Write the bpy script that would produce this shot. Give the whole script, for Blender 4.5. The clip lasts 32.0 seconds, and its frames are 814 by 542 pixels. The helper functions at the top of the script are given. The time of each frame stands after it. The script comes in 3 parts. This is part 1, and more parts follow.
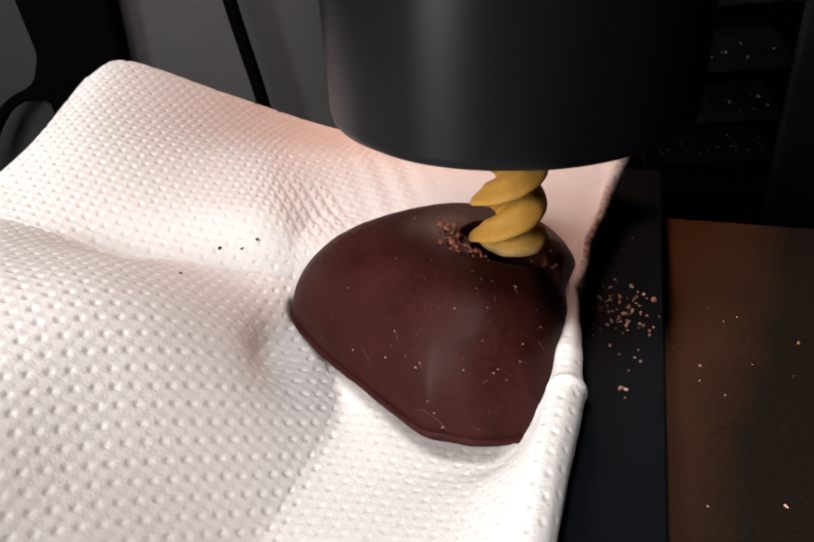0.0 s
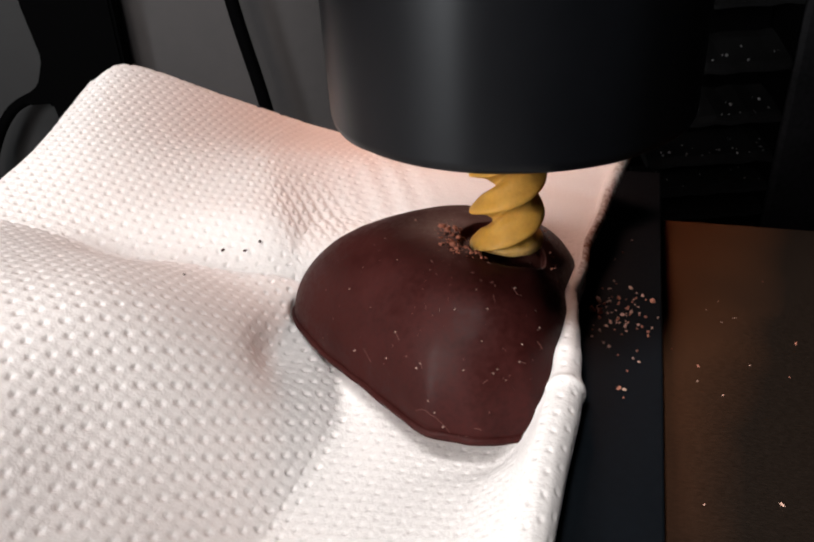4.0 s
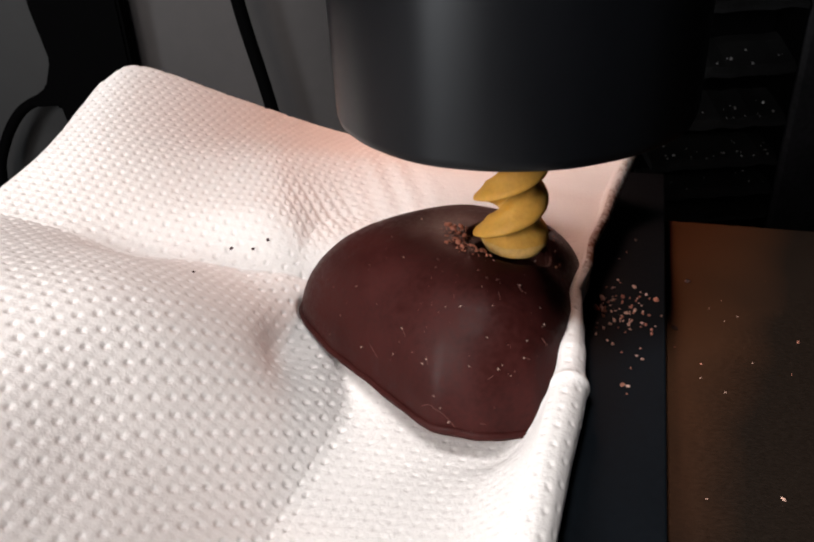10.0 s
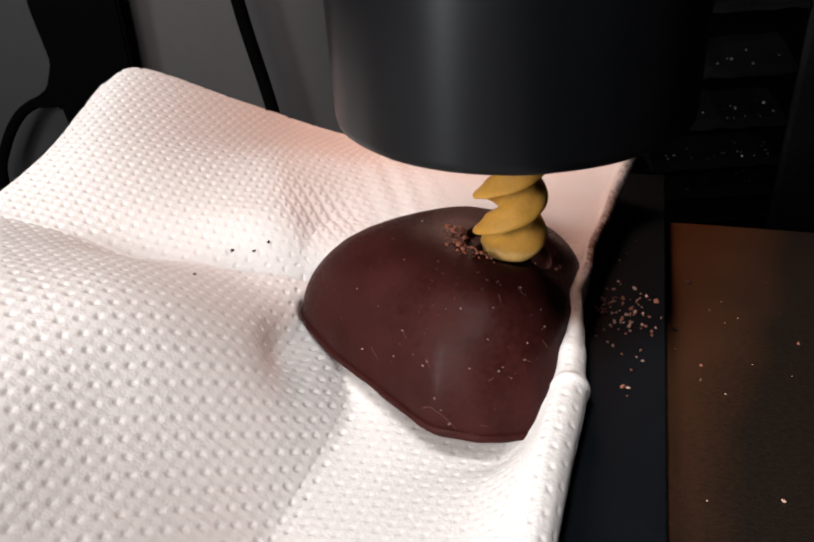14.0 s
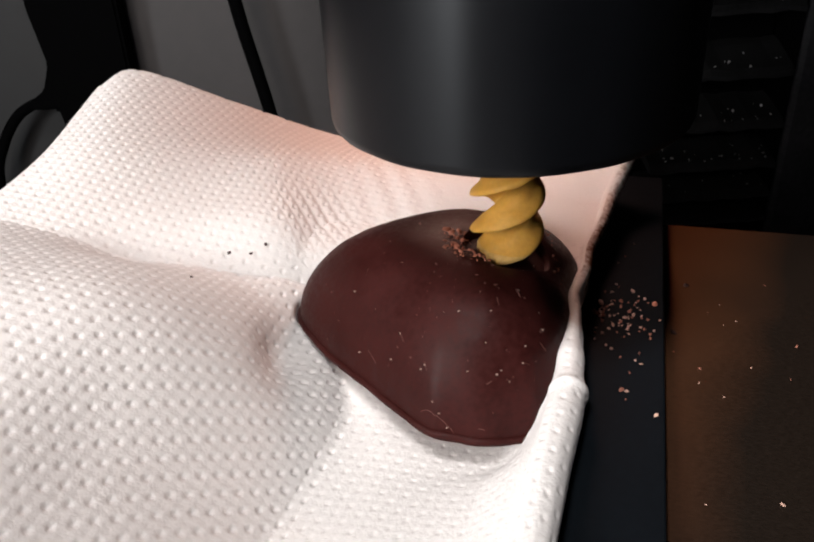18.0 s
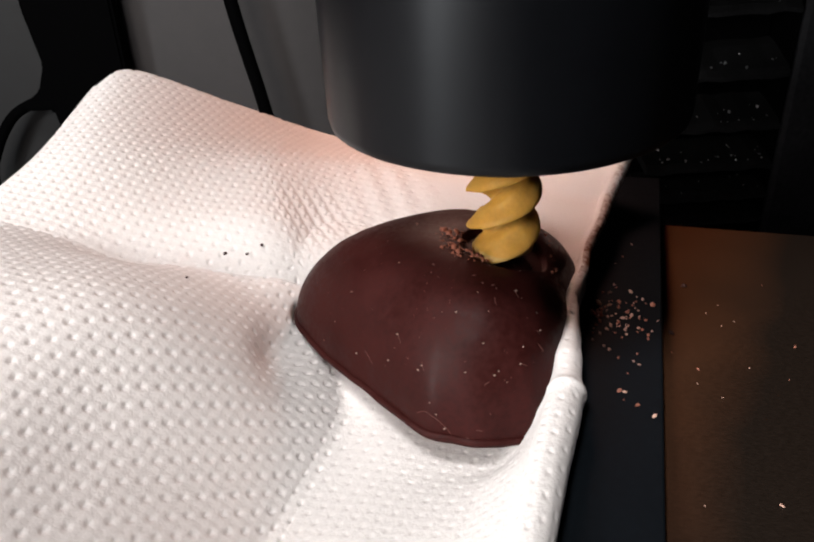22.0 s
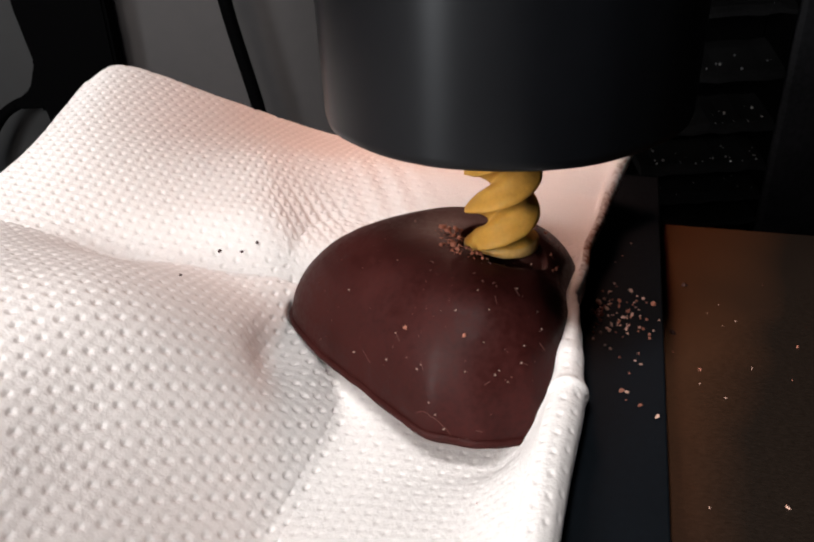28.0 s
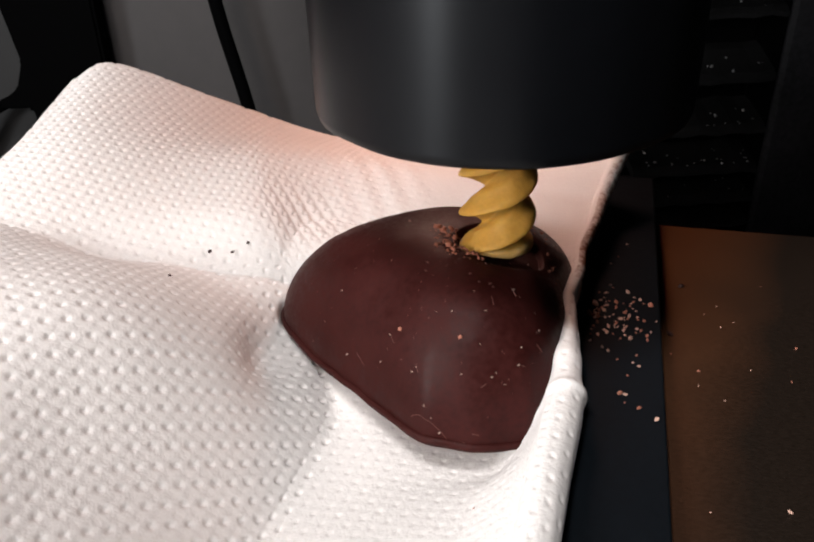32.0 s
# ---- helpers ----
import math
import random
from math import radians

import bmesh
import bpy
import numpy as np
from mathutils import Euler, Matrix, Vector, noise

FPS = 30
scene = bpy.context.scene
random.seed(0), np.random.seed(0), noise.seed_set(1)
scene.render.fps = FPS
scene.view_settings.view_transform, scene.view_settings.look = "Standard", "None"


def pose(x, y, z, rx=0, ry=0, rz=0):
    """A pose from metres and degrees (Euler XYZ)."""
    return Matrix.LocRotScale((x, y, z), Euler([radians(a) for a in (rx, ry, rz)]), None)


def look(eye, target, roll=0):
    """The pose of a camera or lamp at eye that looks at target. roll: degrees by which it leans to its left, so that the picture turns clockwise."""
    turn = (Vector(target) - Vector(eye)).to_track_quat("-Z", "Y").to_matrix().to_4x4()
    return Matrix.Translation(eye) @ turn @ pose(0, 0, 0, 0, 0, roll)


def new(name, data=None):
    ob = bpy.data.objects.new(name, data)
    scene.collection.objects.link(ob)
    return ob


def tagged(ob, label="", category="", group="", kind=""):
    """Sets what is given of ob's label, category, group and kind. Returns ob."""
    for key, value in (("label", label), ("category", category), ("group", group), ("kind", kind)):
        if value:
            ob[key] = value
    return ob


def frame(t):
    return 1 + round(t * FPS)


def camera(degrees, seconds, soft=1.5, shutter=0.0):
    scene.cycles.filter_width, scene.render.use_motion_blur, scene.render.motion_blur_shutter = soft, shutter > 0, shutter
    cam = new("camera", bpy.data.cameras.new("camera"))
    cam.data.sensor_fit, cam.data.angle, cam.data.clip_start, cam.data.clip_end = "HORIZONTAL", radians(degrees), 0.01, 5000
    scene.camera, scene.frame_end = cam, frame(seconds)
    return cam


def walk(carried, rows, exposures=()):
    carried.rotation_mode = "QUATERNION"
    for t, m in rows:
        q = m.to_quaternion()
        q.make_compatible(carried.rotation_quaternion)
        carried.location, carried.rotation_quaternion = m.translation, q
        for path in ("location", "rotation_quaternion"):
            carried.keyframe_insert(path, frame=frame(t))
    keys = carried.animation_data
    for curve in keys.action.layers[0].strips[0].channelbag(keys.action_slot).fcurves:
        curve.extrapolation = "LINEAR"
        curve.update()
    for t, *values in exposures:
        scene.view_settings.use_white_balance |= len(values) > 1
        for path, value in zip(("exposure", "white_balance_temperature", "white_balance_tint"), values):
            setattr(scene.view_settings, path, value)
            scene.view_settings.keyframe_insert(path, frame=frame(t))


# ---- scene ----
# A spiral of pasta, chucked in a milling spindle, bores into a chocolate egg half that lies in a
# paper towel between the jaws of a machine vise. 1 mm = 0.001.
MM = 0.001
END = 32.0

cam = camera(58.0, END, soft=2.2)
PATH = [
    (0, pose(-0.01285, -0.08287, 0.06623, 59.448, 3.028, -2.450)),
    (0.5, pose(-0.01287, -0.08286, 0.06623, 59.444, 3.010, -2.467)),
    (1, pose(-0.01265, -0.08288, 0.06642, 59.498, 3.121, -2.478)),
    (1.5, pose(-0.01266, -0.08317, 0.06645, 59.482, 3.129, -2.420)),
    (2, pose(-0.01273, -0.08330, 0.06658, 59.521, 3.145, -2.416)),
    (2.5, pose(-0.01264, -0.08346, 0.06664, 59.552, 3.181, -2.385)),
    (3, pose(-0.01260, -0.08366, 0.06660, 59.562, 3.161, -2.332)),
    (3.5, pose(-0.01265, -0.08379, 0.06664, 59.593, 3.131, -2.324)),
    (5.5, pose(-0.01257, -0.08489, 0.06695, 59.899, 3.185, -2.118)),
    (6, pose(-0.01265, -0.08500, 0.06680, 59.961, 3.121, -2.067)),
    (6.5, pose(-0.01274, -0.08510, 0.06679, 59.985, 3.093, -2.010)),
    (7, pose(-0.01286, -0.08502, 0.06675, 59.985, 3.066, -2.036)),
    (7.5, pose(-0.01300, -0.08502, 0.06661, 59.986, 3.043, -2.031)),
    (8, pose(-0.01295, -0.08508, 0.06669, 59.941, 3.066, -2.014)),
    (8.5, pose(-0.01292, -0.08542, 0.06658, 59.962, 3.089, -1.994)),
    (9, pose(-0.01293, -0.08542, 0.06665, 59.937, 3.094, -1.990)),
    (9.5, pose(-0.01300, -0.08561, 0.06676, 59.937, 3.114, -1.943)),
    (10, pose(-0.01306, -0.08574, 0.06674, 59.948, 3.109, -1.916)),
    (10.5, pose(-0.01307, -0.08584, 0.06684, 59.940, 3.138, -1.874)),
    (11, pose(-0.01296, -0.08587, 0.06681, 59.946, 3.156, -1.860)),
    (11.5, pose(-0.01283, -0.08589, 0.06703, 59.921, 3.206, -1.847)),
    (12, pose(-0.01292, -0.08596, 0.06694, 59.947, 3.193, -1.832)),
    (12.5, pose(-0.01297, -0.08602, 0.06703, 59.945, 3.215, -1.831)),
    (13, pose(-0.01300, -0.08600, 0.06700, 59.948, 3.204, -1.852)),
    (13.5, pose(-0.01294, -0.08579, 0.06707, 59.949, 3.223, -1.878)),
    (14, pose(-0.01300, -0.08578, 0.06715, 59.942, 3.223, -1.909)),
    (14.5, pose(-0.01313, -0.08560, 0.06693, 59.962, 3.153, -1.893)),
    (16.5, pose(-0.01295, -0.08545, 0.06693, 60.087, 3.137, -1.951)),
    (17, pose(-0.01289, -0.08546, 0.06703, 60.094, 3.127, -1.972)),
    (17.5, pose(-0.01292, -0.08540, 0.06705, 60.116, 3.153, -2.045)),
    (18, pose(-0.01300, -0.08538, 0.06694, 60.133, 3.111, -2.053)),
    (18.5, pose(-0.01313, -0.08524, 0.06688, 60.141, 3.087, -2.085)),
    (19, pose(-0.01314, -0.08526, 0.06687, 60.145, 3.044, -2.107)),
    (19.5, pose(-0.01299, -0.08519, 0.06686, 60.146, 3.050, -2.145)),
    (20, pose(-0.01303, -0.08511, 0.06669, 60.179, 3.036, -2.195)),
    (20.5, pose(-0.01308, -0.08502, 0.06651, 60.207, 2.996, -2.227)),
    (21, pose(-0.01299, -0.08479, 0.06652, 60.201, 3.025, -2.274)),
    (21.5, pose(-0.01297, -0.08491, 0.06651, 60.229, 2.994, -2.304)),
    (22, pose(-0.01310, -0.08493, 0.06651, 60.231, 3.000, -2.314)),
    (22.5, pose(-0.01326, -0.08477, 0.06635, 60.226, 2.963, -2.272)),
    (23, pose(-0.01331, -0.08480, 0.06663, 60.178, 3.001, -2.267)),
    (23.5, pose(-0.01324, -0.08484, 0.06658, 60.180, 2.998, -2.255)),
    (24, pose(-0.01342, -0.08457, 0.06639, 60.171, 2.936, -2.305)),
    (24.5, pose(-0.01370, -0.08420, 0.06574, 60.225, 2.740, -2.465)),
    (25, pose(-0.01369, -0.08410, 0.06558, 60.267, 2.724, -2.543)),
    (25.5, pose(-0.01376, -0.08391, 0.06568, 60.249, 2.719, -2.614)),
    (27.5, pose(-0.01389, -0.08374, 0.06536, 60.312, 2.624, -2.686)),
    (28, pose(-0.01400, -0.08356, 0.06515, 60.337, 2.568, -2.753)),
    (28.5, pose(-0.01415, -0.08353, 0.06489, 60.377, 2.500, -2.780)),
    (29, pose(-0.01440, -0.08336, 0.06462, 60.387, 2.388, -2.830)),
    (29.5, pose(-0.01449, -0.08298, 0.06448, 60.447, 2.357, -2.937)),
    (30, pose(-0.01454, -0.08288, 0.06432, 60.483, 2.309, -3.001)),
    (30.5, pose(-0.01465, -0.08287, 0.06415, 60.497, 2.230, -3.076)),
    (31, pose(-0.01480, -0.08232, 0.06393, 60.514, 2.159, -3.234)),
    (31.5, pose(-0.01470, -0.08209, 0.06382, 60.527, 2.145, -3.300)),
    (32, pose(-0.01461, -0.08193, 0.06393, 60.504, 2.147, -3.404)),
]
walk(cam, PATH)

# ---------------------------------------------------------------- light
world = bpy.data.worlds.new("room_light")
scene.world = world
world.use_nodes = True
world.node_tree.nodes["Background"].inputs[0].default_value = (0.9, 0.95, 1.0, 1)
world.node_tree.nodes["Background"].inputs[1].default_value = 0.018


def area_lamp(name, eye, target, size, watts, colour):
    data = bpy.data.lights.new(name, "AREA")
    data.shape, data.size, data.energy, data.color = "DISK", size, watts, colour
    ob = new(name, data)
    ob.matrix_world = look(eye, target)
    return ob


# key light from the front left, its source unseen
area_lamp("desk_lamp_light", (-0.232, -0.212, 0.155), (0.0, 0.02, 0.005), 0.12, 1.08, (1.0, 0.93, 0.89))
# added pink fill, unseen behind the chuck, to tint the towel's back sheet
area_lamp("machine_lamp_light", (0.008, 0.094, 0.064), (0.000, 0.062, 0.0), 0.03, 0.046, (1.0, 0.57, 0.45))
# unseen upper light, placed for the chuck's shadow on the egg
area_lamp("ceiling_lamp_light", (-0.116, -0.165, 0.45), (-0.005, 0.0, 0.0), 0.11, 1.66, (1.0, 0.95, 0.93))
# added low fill, unseen, that draws the upright streak on the chuck sleeve
area_lamp("room_lamp_light", (-0.60, -0.55, 0.11), (0.0, 0.0, 0.05), 0.20, 2.7, (0.95, 0.98, 1.0))


# ---------------------------------------------------------------- materials
def material(name, colour, rough=0.5, metal=0.0, vary=0.15, grain=600, coarse=60, bump=0.0, bump_grain=900, stretch=(1, 1, 1),
             sss=0.0, coat=0.0, spec=0.5, second=None, rough_vary=0.08):
    """A surface with colour variation at two scales and fine relief, in object space."""
    m = bpy.data.materials.new(name)
    m.use_nodes = True
    t = m.node_tree
    n, l = t.nodes, t.links
    b = n["Principled BSDF"]
    co = n.new("ShaderNodeTexCoord")
    mp = n.new("ShaderNodeMapping")
    mp.inputs["Scale"].default_value = stretch
    l.new(co.outputs["Object"], mp.inputs["Vector"])
    fine, wide = n.new("ShaderNodeTexNoise"), n.new("ShaderNodeTexNoise")
    fine.inputs["Scale"].default_value, wide.inputs["Scale"].default_value = grain, coarse
    fine.inputs["Detail"].default_value = wide.inputs["Detail"].default_value = 5
    add = n.new("ShaderNodeMath")
    add.operation = "ADD"
    for s, i in ((fine, 0), (wide, 1)):
        l.new(mp.outputs["Vector"], s.inputs["Vector"])
        l.new(s.outputs["Fac"], add.inputs[i])
    half = n.new("ShaderNodeMath")
    half.operation = "MULTIPLY"
    half.inputs[1].default_value = 0.5
    l.new(add.outputs[0], half.inputs[0])
    ramp = n.new("ShaderNodeValToRGB")
    ramp.color_ramp.elements[0].position, ramp.color_ramp.elements[1].position = 0.34, 0.66
    dark = [c * (1 - vary) for c in colour]
    light = list(second) if second else [min(1, c * (1 + vary)) for c in colour]
    ramp.color_ramp.elements[0].color, ramp.color_ramp.elements[1].color = (*dark, 1), (*light, 1)
    l.new(half.outputs[0], ramp.inputs["Fac"])
    l.new(ramp.outputs["Color"], b.inputs["Base Color"])
    rr = n.new("ShaderNodeMapRange")
    rr.inputs["From Min"].default_value, rr.inputs["From Max"].default_value = 0.3, 0.7
    rr.inputs["To Min"].default_value, rr.inputs["To Max"].default_value = max(0.03, rough - rough_vary), min(1, rough + rough_vary)
    l.new(half.outputs[0], rr.inputs["Value"])
    l.new(rr.outputs[0], b.inputs["Roughness"])
    b.inputs["Metallic"].default_value = metal
    b.inputs["Specular IOR Level"].default_value = spec
    if sss:
        b.inputs["Subsurface Weight"].default_value = sss
        b.inputs["Subsurface Scale"].default_value = 0.0015
        b.inputs["Subsurface Radius"].default_value = (1.0, 0.7, 0.25)
    if coat:
        b.inputs["Coat Weight"].default_value = coat
        b.inputs["Coat Roughness"].default_value = 0.25
    if bump:
        rel = n.new("ShaderNodeTexNoise")
        rel.inputs["Scale"].default_value, rel.inputs["Detail"].default_value = bump_grain, 4
        l.new(mp.outputs["Vector"], rel.inputs["Vector"])
        bp = n.new("ShaderNodeBump")
        bp.inputs["Strength"].default_value, bp.inputs["Distance"].default_value = bump, 0.0004
        l.new(rel.outputs["Fac"], bp.inputs["Height"])
        l.new(bp.outputs["Normal"], b.inputs["Normal"])
    return m


PAPER = material("paper_towel_white", (0.80, 0.78, 0.77), 0.9, vary=0.03, grain=2500, coarse=40, bump=0.25, bump_grain=2200, spec=0.2)
CHOC = material("dark_chocolate", (0.0315, 0.0067, 0.0058), 0.52, vary=0.30, grain=1300, coarse=110, bump=0.12, bump_grain=900, spec=0.11, rough_vary=0.22)
SHAVING = material("shaved_chocolate", (0.23, 0.072, 0.040), 0.7, vary=0.5, grain=3000, coarse=900)
SCRATCH = material("scratched_chocolate", (0.085, 0.023, 0.017), 0.7, vary=0.3, grain=3000, coarse=900)
PASTA = material("raw_pasta", (0.43, 0.230, 0.045), 0.58, vary=0.12, grain=1800, coarse=250, bump=0.12, bump_grain=2500, sss=0.4, spec=0.18)
PASTA_TIP = material("worn_pasta", (0.42, 0.255, 0.085), 0.6, vary=0.2, grain=1500, coarse=300, bump=0.15, bump_grain=2500, sss=0.4, spec=0.15)
SLEEVE = material("black_oxide_steel", (0.0034, 0.0038, 0.0048), 0.42, 0.0, spec=0.20, vary=0.10, grain=900, coarse=90, rough_vary=0.012)
JAW = material("blackened_steel", (0.0052, 0.0072, 0.0096), 0.55, 0.0, spec=0.05, vary=0.2, grain=800, coarse=50, bump=0.05)
COPPER = material("brushed_brown_metal", (0.180, 0.066, 0.0235), 0.45, 0.2, spec=0.25, vary=0.24, grain=6500, coarse=2800, stretch=(0.35, 1, 1), bump=0.08, bump_grain=5000)


def brushed(m, amount, tangent):
    """Grinding marks along a direction of the object."""
    n, l = m.node_tree.nodes, m.node_tree.links
    b = n["Principled BSDF"]
    b.inputs["Anisotropic"].default_value = amount
    v, x = n.new("ShaderNodeCombineXYZ"), n.new("ShaderNodeVectorTransform")
    v.inputs[0].default_value, v.inputs[1].default_value, v.inputs[2].default_value = tangent
    x.vector_type, x.convert_from, x.convert_to = "VECTOR", "OBJECT", "WORLD"
    l.new(v.outputs[0], x.inputs[0])
    l.new(x.outputs[0], b.inputs["Tangent"])


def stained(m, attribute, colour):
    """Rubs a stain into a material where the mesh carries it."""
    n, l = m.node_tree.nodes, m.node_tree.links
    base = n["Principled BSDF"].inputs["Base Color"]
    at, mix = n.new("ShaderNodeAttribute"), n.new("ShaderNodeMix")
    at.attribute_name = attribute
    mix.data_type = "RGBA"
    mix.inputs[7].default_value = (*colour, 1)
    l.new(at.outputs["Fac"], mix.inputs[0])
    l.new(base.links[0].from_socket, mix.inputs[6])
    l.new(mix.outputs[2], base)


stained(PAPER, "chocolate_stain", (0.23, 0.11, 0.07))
brushed(COPPER, 0.5, (0, 1, 0))
brushed(SLEEVE, 0.75, (0, 0, 1))
SLEEVE.node_tree.nodes["Principled BSDF"].inputs["Specular Tint"].default_value = (0.90, 0.95, 1.0, 1)


def painted_glow(m, near, far, start, end):
    """A painted warm reflection that fades along the object's x, with a ragged border."""
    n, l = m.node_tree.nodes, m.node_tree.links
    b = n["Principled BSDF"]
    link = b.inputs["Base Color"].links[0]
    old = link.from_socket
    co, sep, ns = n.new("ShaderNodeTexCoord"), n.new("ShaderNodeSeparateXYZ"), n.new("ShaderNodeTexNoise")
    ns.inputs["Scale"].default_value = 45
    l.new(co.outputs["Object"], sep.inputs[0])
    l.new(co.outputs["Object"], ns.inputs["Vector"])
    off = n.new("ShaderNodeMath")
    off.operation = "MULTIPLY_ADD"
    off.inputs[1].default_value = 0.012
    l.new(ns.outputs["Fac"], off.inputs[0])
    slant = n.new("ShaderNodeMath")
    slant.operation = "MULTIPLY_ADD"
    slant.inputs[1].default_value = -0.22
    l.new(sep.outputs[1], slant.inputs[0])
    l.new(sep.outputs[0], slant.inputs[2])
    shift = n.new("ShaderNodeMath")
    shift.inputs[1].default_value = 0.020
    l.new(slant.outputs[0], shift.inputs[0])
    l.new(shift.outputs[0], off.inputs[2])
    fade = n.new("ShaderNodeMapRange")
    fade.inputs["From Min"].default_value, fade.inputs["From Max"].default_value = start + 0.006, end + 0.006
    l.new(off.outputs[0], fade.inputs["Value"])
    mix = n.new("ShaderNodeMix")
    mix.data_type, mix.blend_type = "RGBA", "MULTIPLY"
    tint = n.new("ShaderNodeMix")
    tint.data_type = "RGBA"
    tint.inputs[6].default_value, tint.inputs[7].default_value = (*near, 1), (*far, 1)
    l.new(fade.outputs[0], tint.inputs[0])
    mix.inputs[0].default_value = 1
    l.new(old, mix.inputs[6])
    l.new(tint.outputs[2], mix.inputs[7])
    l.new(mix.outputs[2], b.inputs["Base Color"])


# reflected glow put into the colour: brown at left, darkened to grey rightwards
painted_glow(COPPER, (1, 1, 1), (0.080, 0.145, 0.28), -0.012, 0.026)
RUBBER = material("black_rubber", (0.008, 0.0082, 0.0087), 0.6, spec=0.2, vary=0.7, grain=700, coarse=40, bump=0.1)
WALL = material("grey_paint", (0.066, 0.060, 0.0605), 0.6, vary=0.10, grain=120, coarse=9, bump=0.03, bump_grain=300)
WALL_DARK = material("dark_grey_paint", (0.020, 0.0195, 0.020), 0.6, vary=0.10, grain=120, coarse=9, bump=0.03, bump_grain=300)
BLACK = material("matt_black_plastic", (0.0012, 0.0012, 0.0014), 0.8, vary=0.15, grain=400, coarse=30, spec=0.03)
COLUMN = material("black_machine_paint", (0.019, 0.019, 0.021), 0.6, vary=0.4, grain=500, coarse=40, spec=0.1)
DARKROOM = material("dark_room_paint", (0.05, 0.05, 0.055), 0.8, vary=0.1, grain=20, coarse=2)


# ---------------------------------------------------------------- mesh helpers
def mesh_of(name, verts, faces, mat, smooth=True):
    me = bpy.data.meshes.new(name)
    me.from_pydata([tuple(v) for v in verts], [], [tuple(f) for f in faces])
    me.materials.append(mat)
    if smooth:
        me.shade_smooth()
    me.update()
    return me


def bm_mesh(name, bm, mat, smooth=False):
    bmesh.ops.recalc_face_normals(bm, faces=bm.faces)
    me = bpy.data.meshes.new(name)
    bm.to_mesh(me)
    bm.free()
    me.materials.append(mat)
    if smooth:
        me.shade_smooth()
    return me


def part(name, me, parent, label=""):
    ob = new(name, me)
    ob.parent = parent
    if label:
        ob["label"] = label
    return ob


def box_mesh(name, lo, hi, mat, bevel=0.0, segments=2):
    bm = bmesh.new()
    bmesh.ops.create_cube(bm, size=1)
    for v in bm.verts:
        v.co = [lo[i] + (v.co[i] + 0.5) * (hi[i] - lo[i]) for i in range(3)]
    if bevel:
        bmesh.ops.bevel(bm, geom=bm.edges[:], offset=bevel, segments=segments, affect="EDGES", profile=0.5)
    return bm_mesh(name, bm, mat)


def lathe(name, profile, mat, turns=96, smooth=True):
    """A closed-ring surface of revolution round z from (radius, height) pairs."""
    verts, faces = [], []
    for r, z in profile:
        for k in range(turns):
            a = 2 * math.pi * k / turns
            verts.append((r * math.cos(a), r * math.sin(a), z))
    for i in range(len(profile) - 1):
        for k in range(turns):
            k2 = (k + 1) % turns
            faces.append((i * turns + k, i * turns + k2, (i + 1) * turns + k2, (i + 1) * turns + k))
    return mesh_of(name, verts, faces, mat, smooth)


def tube_mesh(name, points, radius, mat, sides=12):
    """A round cord along a smooth line through points."""
    pts = [Vector(p) for p in points]
    line = []
    for i in range(len(pts) - 1):
        p0, p1, p2, p3 = pts[max(i - 1, 0)], pts[i], pts[i + 1], pts[min(i + 2, len(pts) - 1)]
        for k in range(10):
            u = k / 10
            line.append(0.5 * ((2 * p1) + (p2 - p0) * u + (2 * p0 - 5 * p1 + 4 * p2 - p3) * u * u + (3 * p1 - p0 - 3 * p2 + p3) * u ** 3))
    line.append(pts[-1])
    verts, faces = [], []
    for i, p in enumerate(line):
        d = (line[min(i + 1, len(line) - 1)] - line[max(i - 1, 0)]).normalized()
        x = d.orthogonal().normalized() if i == 0 else (x - d * x.dot(d)).normalized()
        y = d.cross(x)
        for k in range(sides):
            a = 2 * math.pi * k / sides
            verts.append(p + radius * (math.cos(a) * x + math.sin(a) * y))
    for i in range(len(line) - 1):
        for k in range(sides):
            k2 = (k + 1) % sides
            faces.append((i * sides + k, i * sides + k2, (i + 1) * sides + k2, (i + 1) * sides + k))
    faces += [tuple(range(sides))[::-1], tuple(range((len(line) - 1) * sides, len(line) * sides))]
    return mesh_of(name, verts, faces, mat)


def hermite(p0, p1, p2, p3, u, k1, k2):
    """A curve from p1 to p2, sharper at a knot for a smaller k, as folded paper is."""
    m1, m2 = k1 * (p2 - p0), k2 * (p3 - p1)
    return (2 * u ** 3 - 3 * u * u + 1) * p1 + (u ** 3 - 2 * u * u + u) * m1 + (3 * u * u - 2 * u ** 3) * p2 + (u ** 3 - u * u) * m2


def catmull(p0, p1, p2, p3, u):
    return 0.5 * ((2 * p1) + (p2 - p0) * u + (2 * p0 - 5 * p1 + 4 * p2 - p3) * u * u + (3 * p1 - p0 - 3 * p2 + p3) * u ** 3)


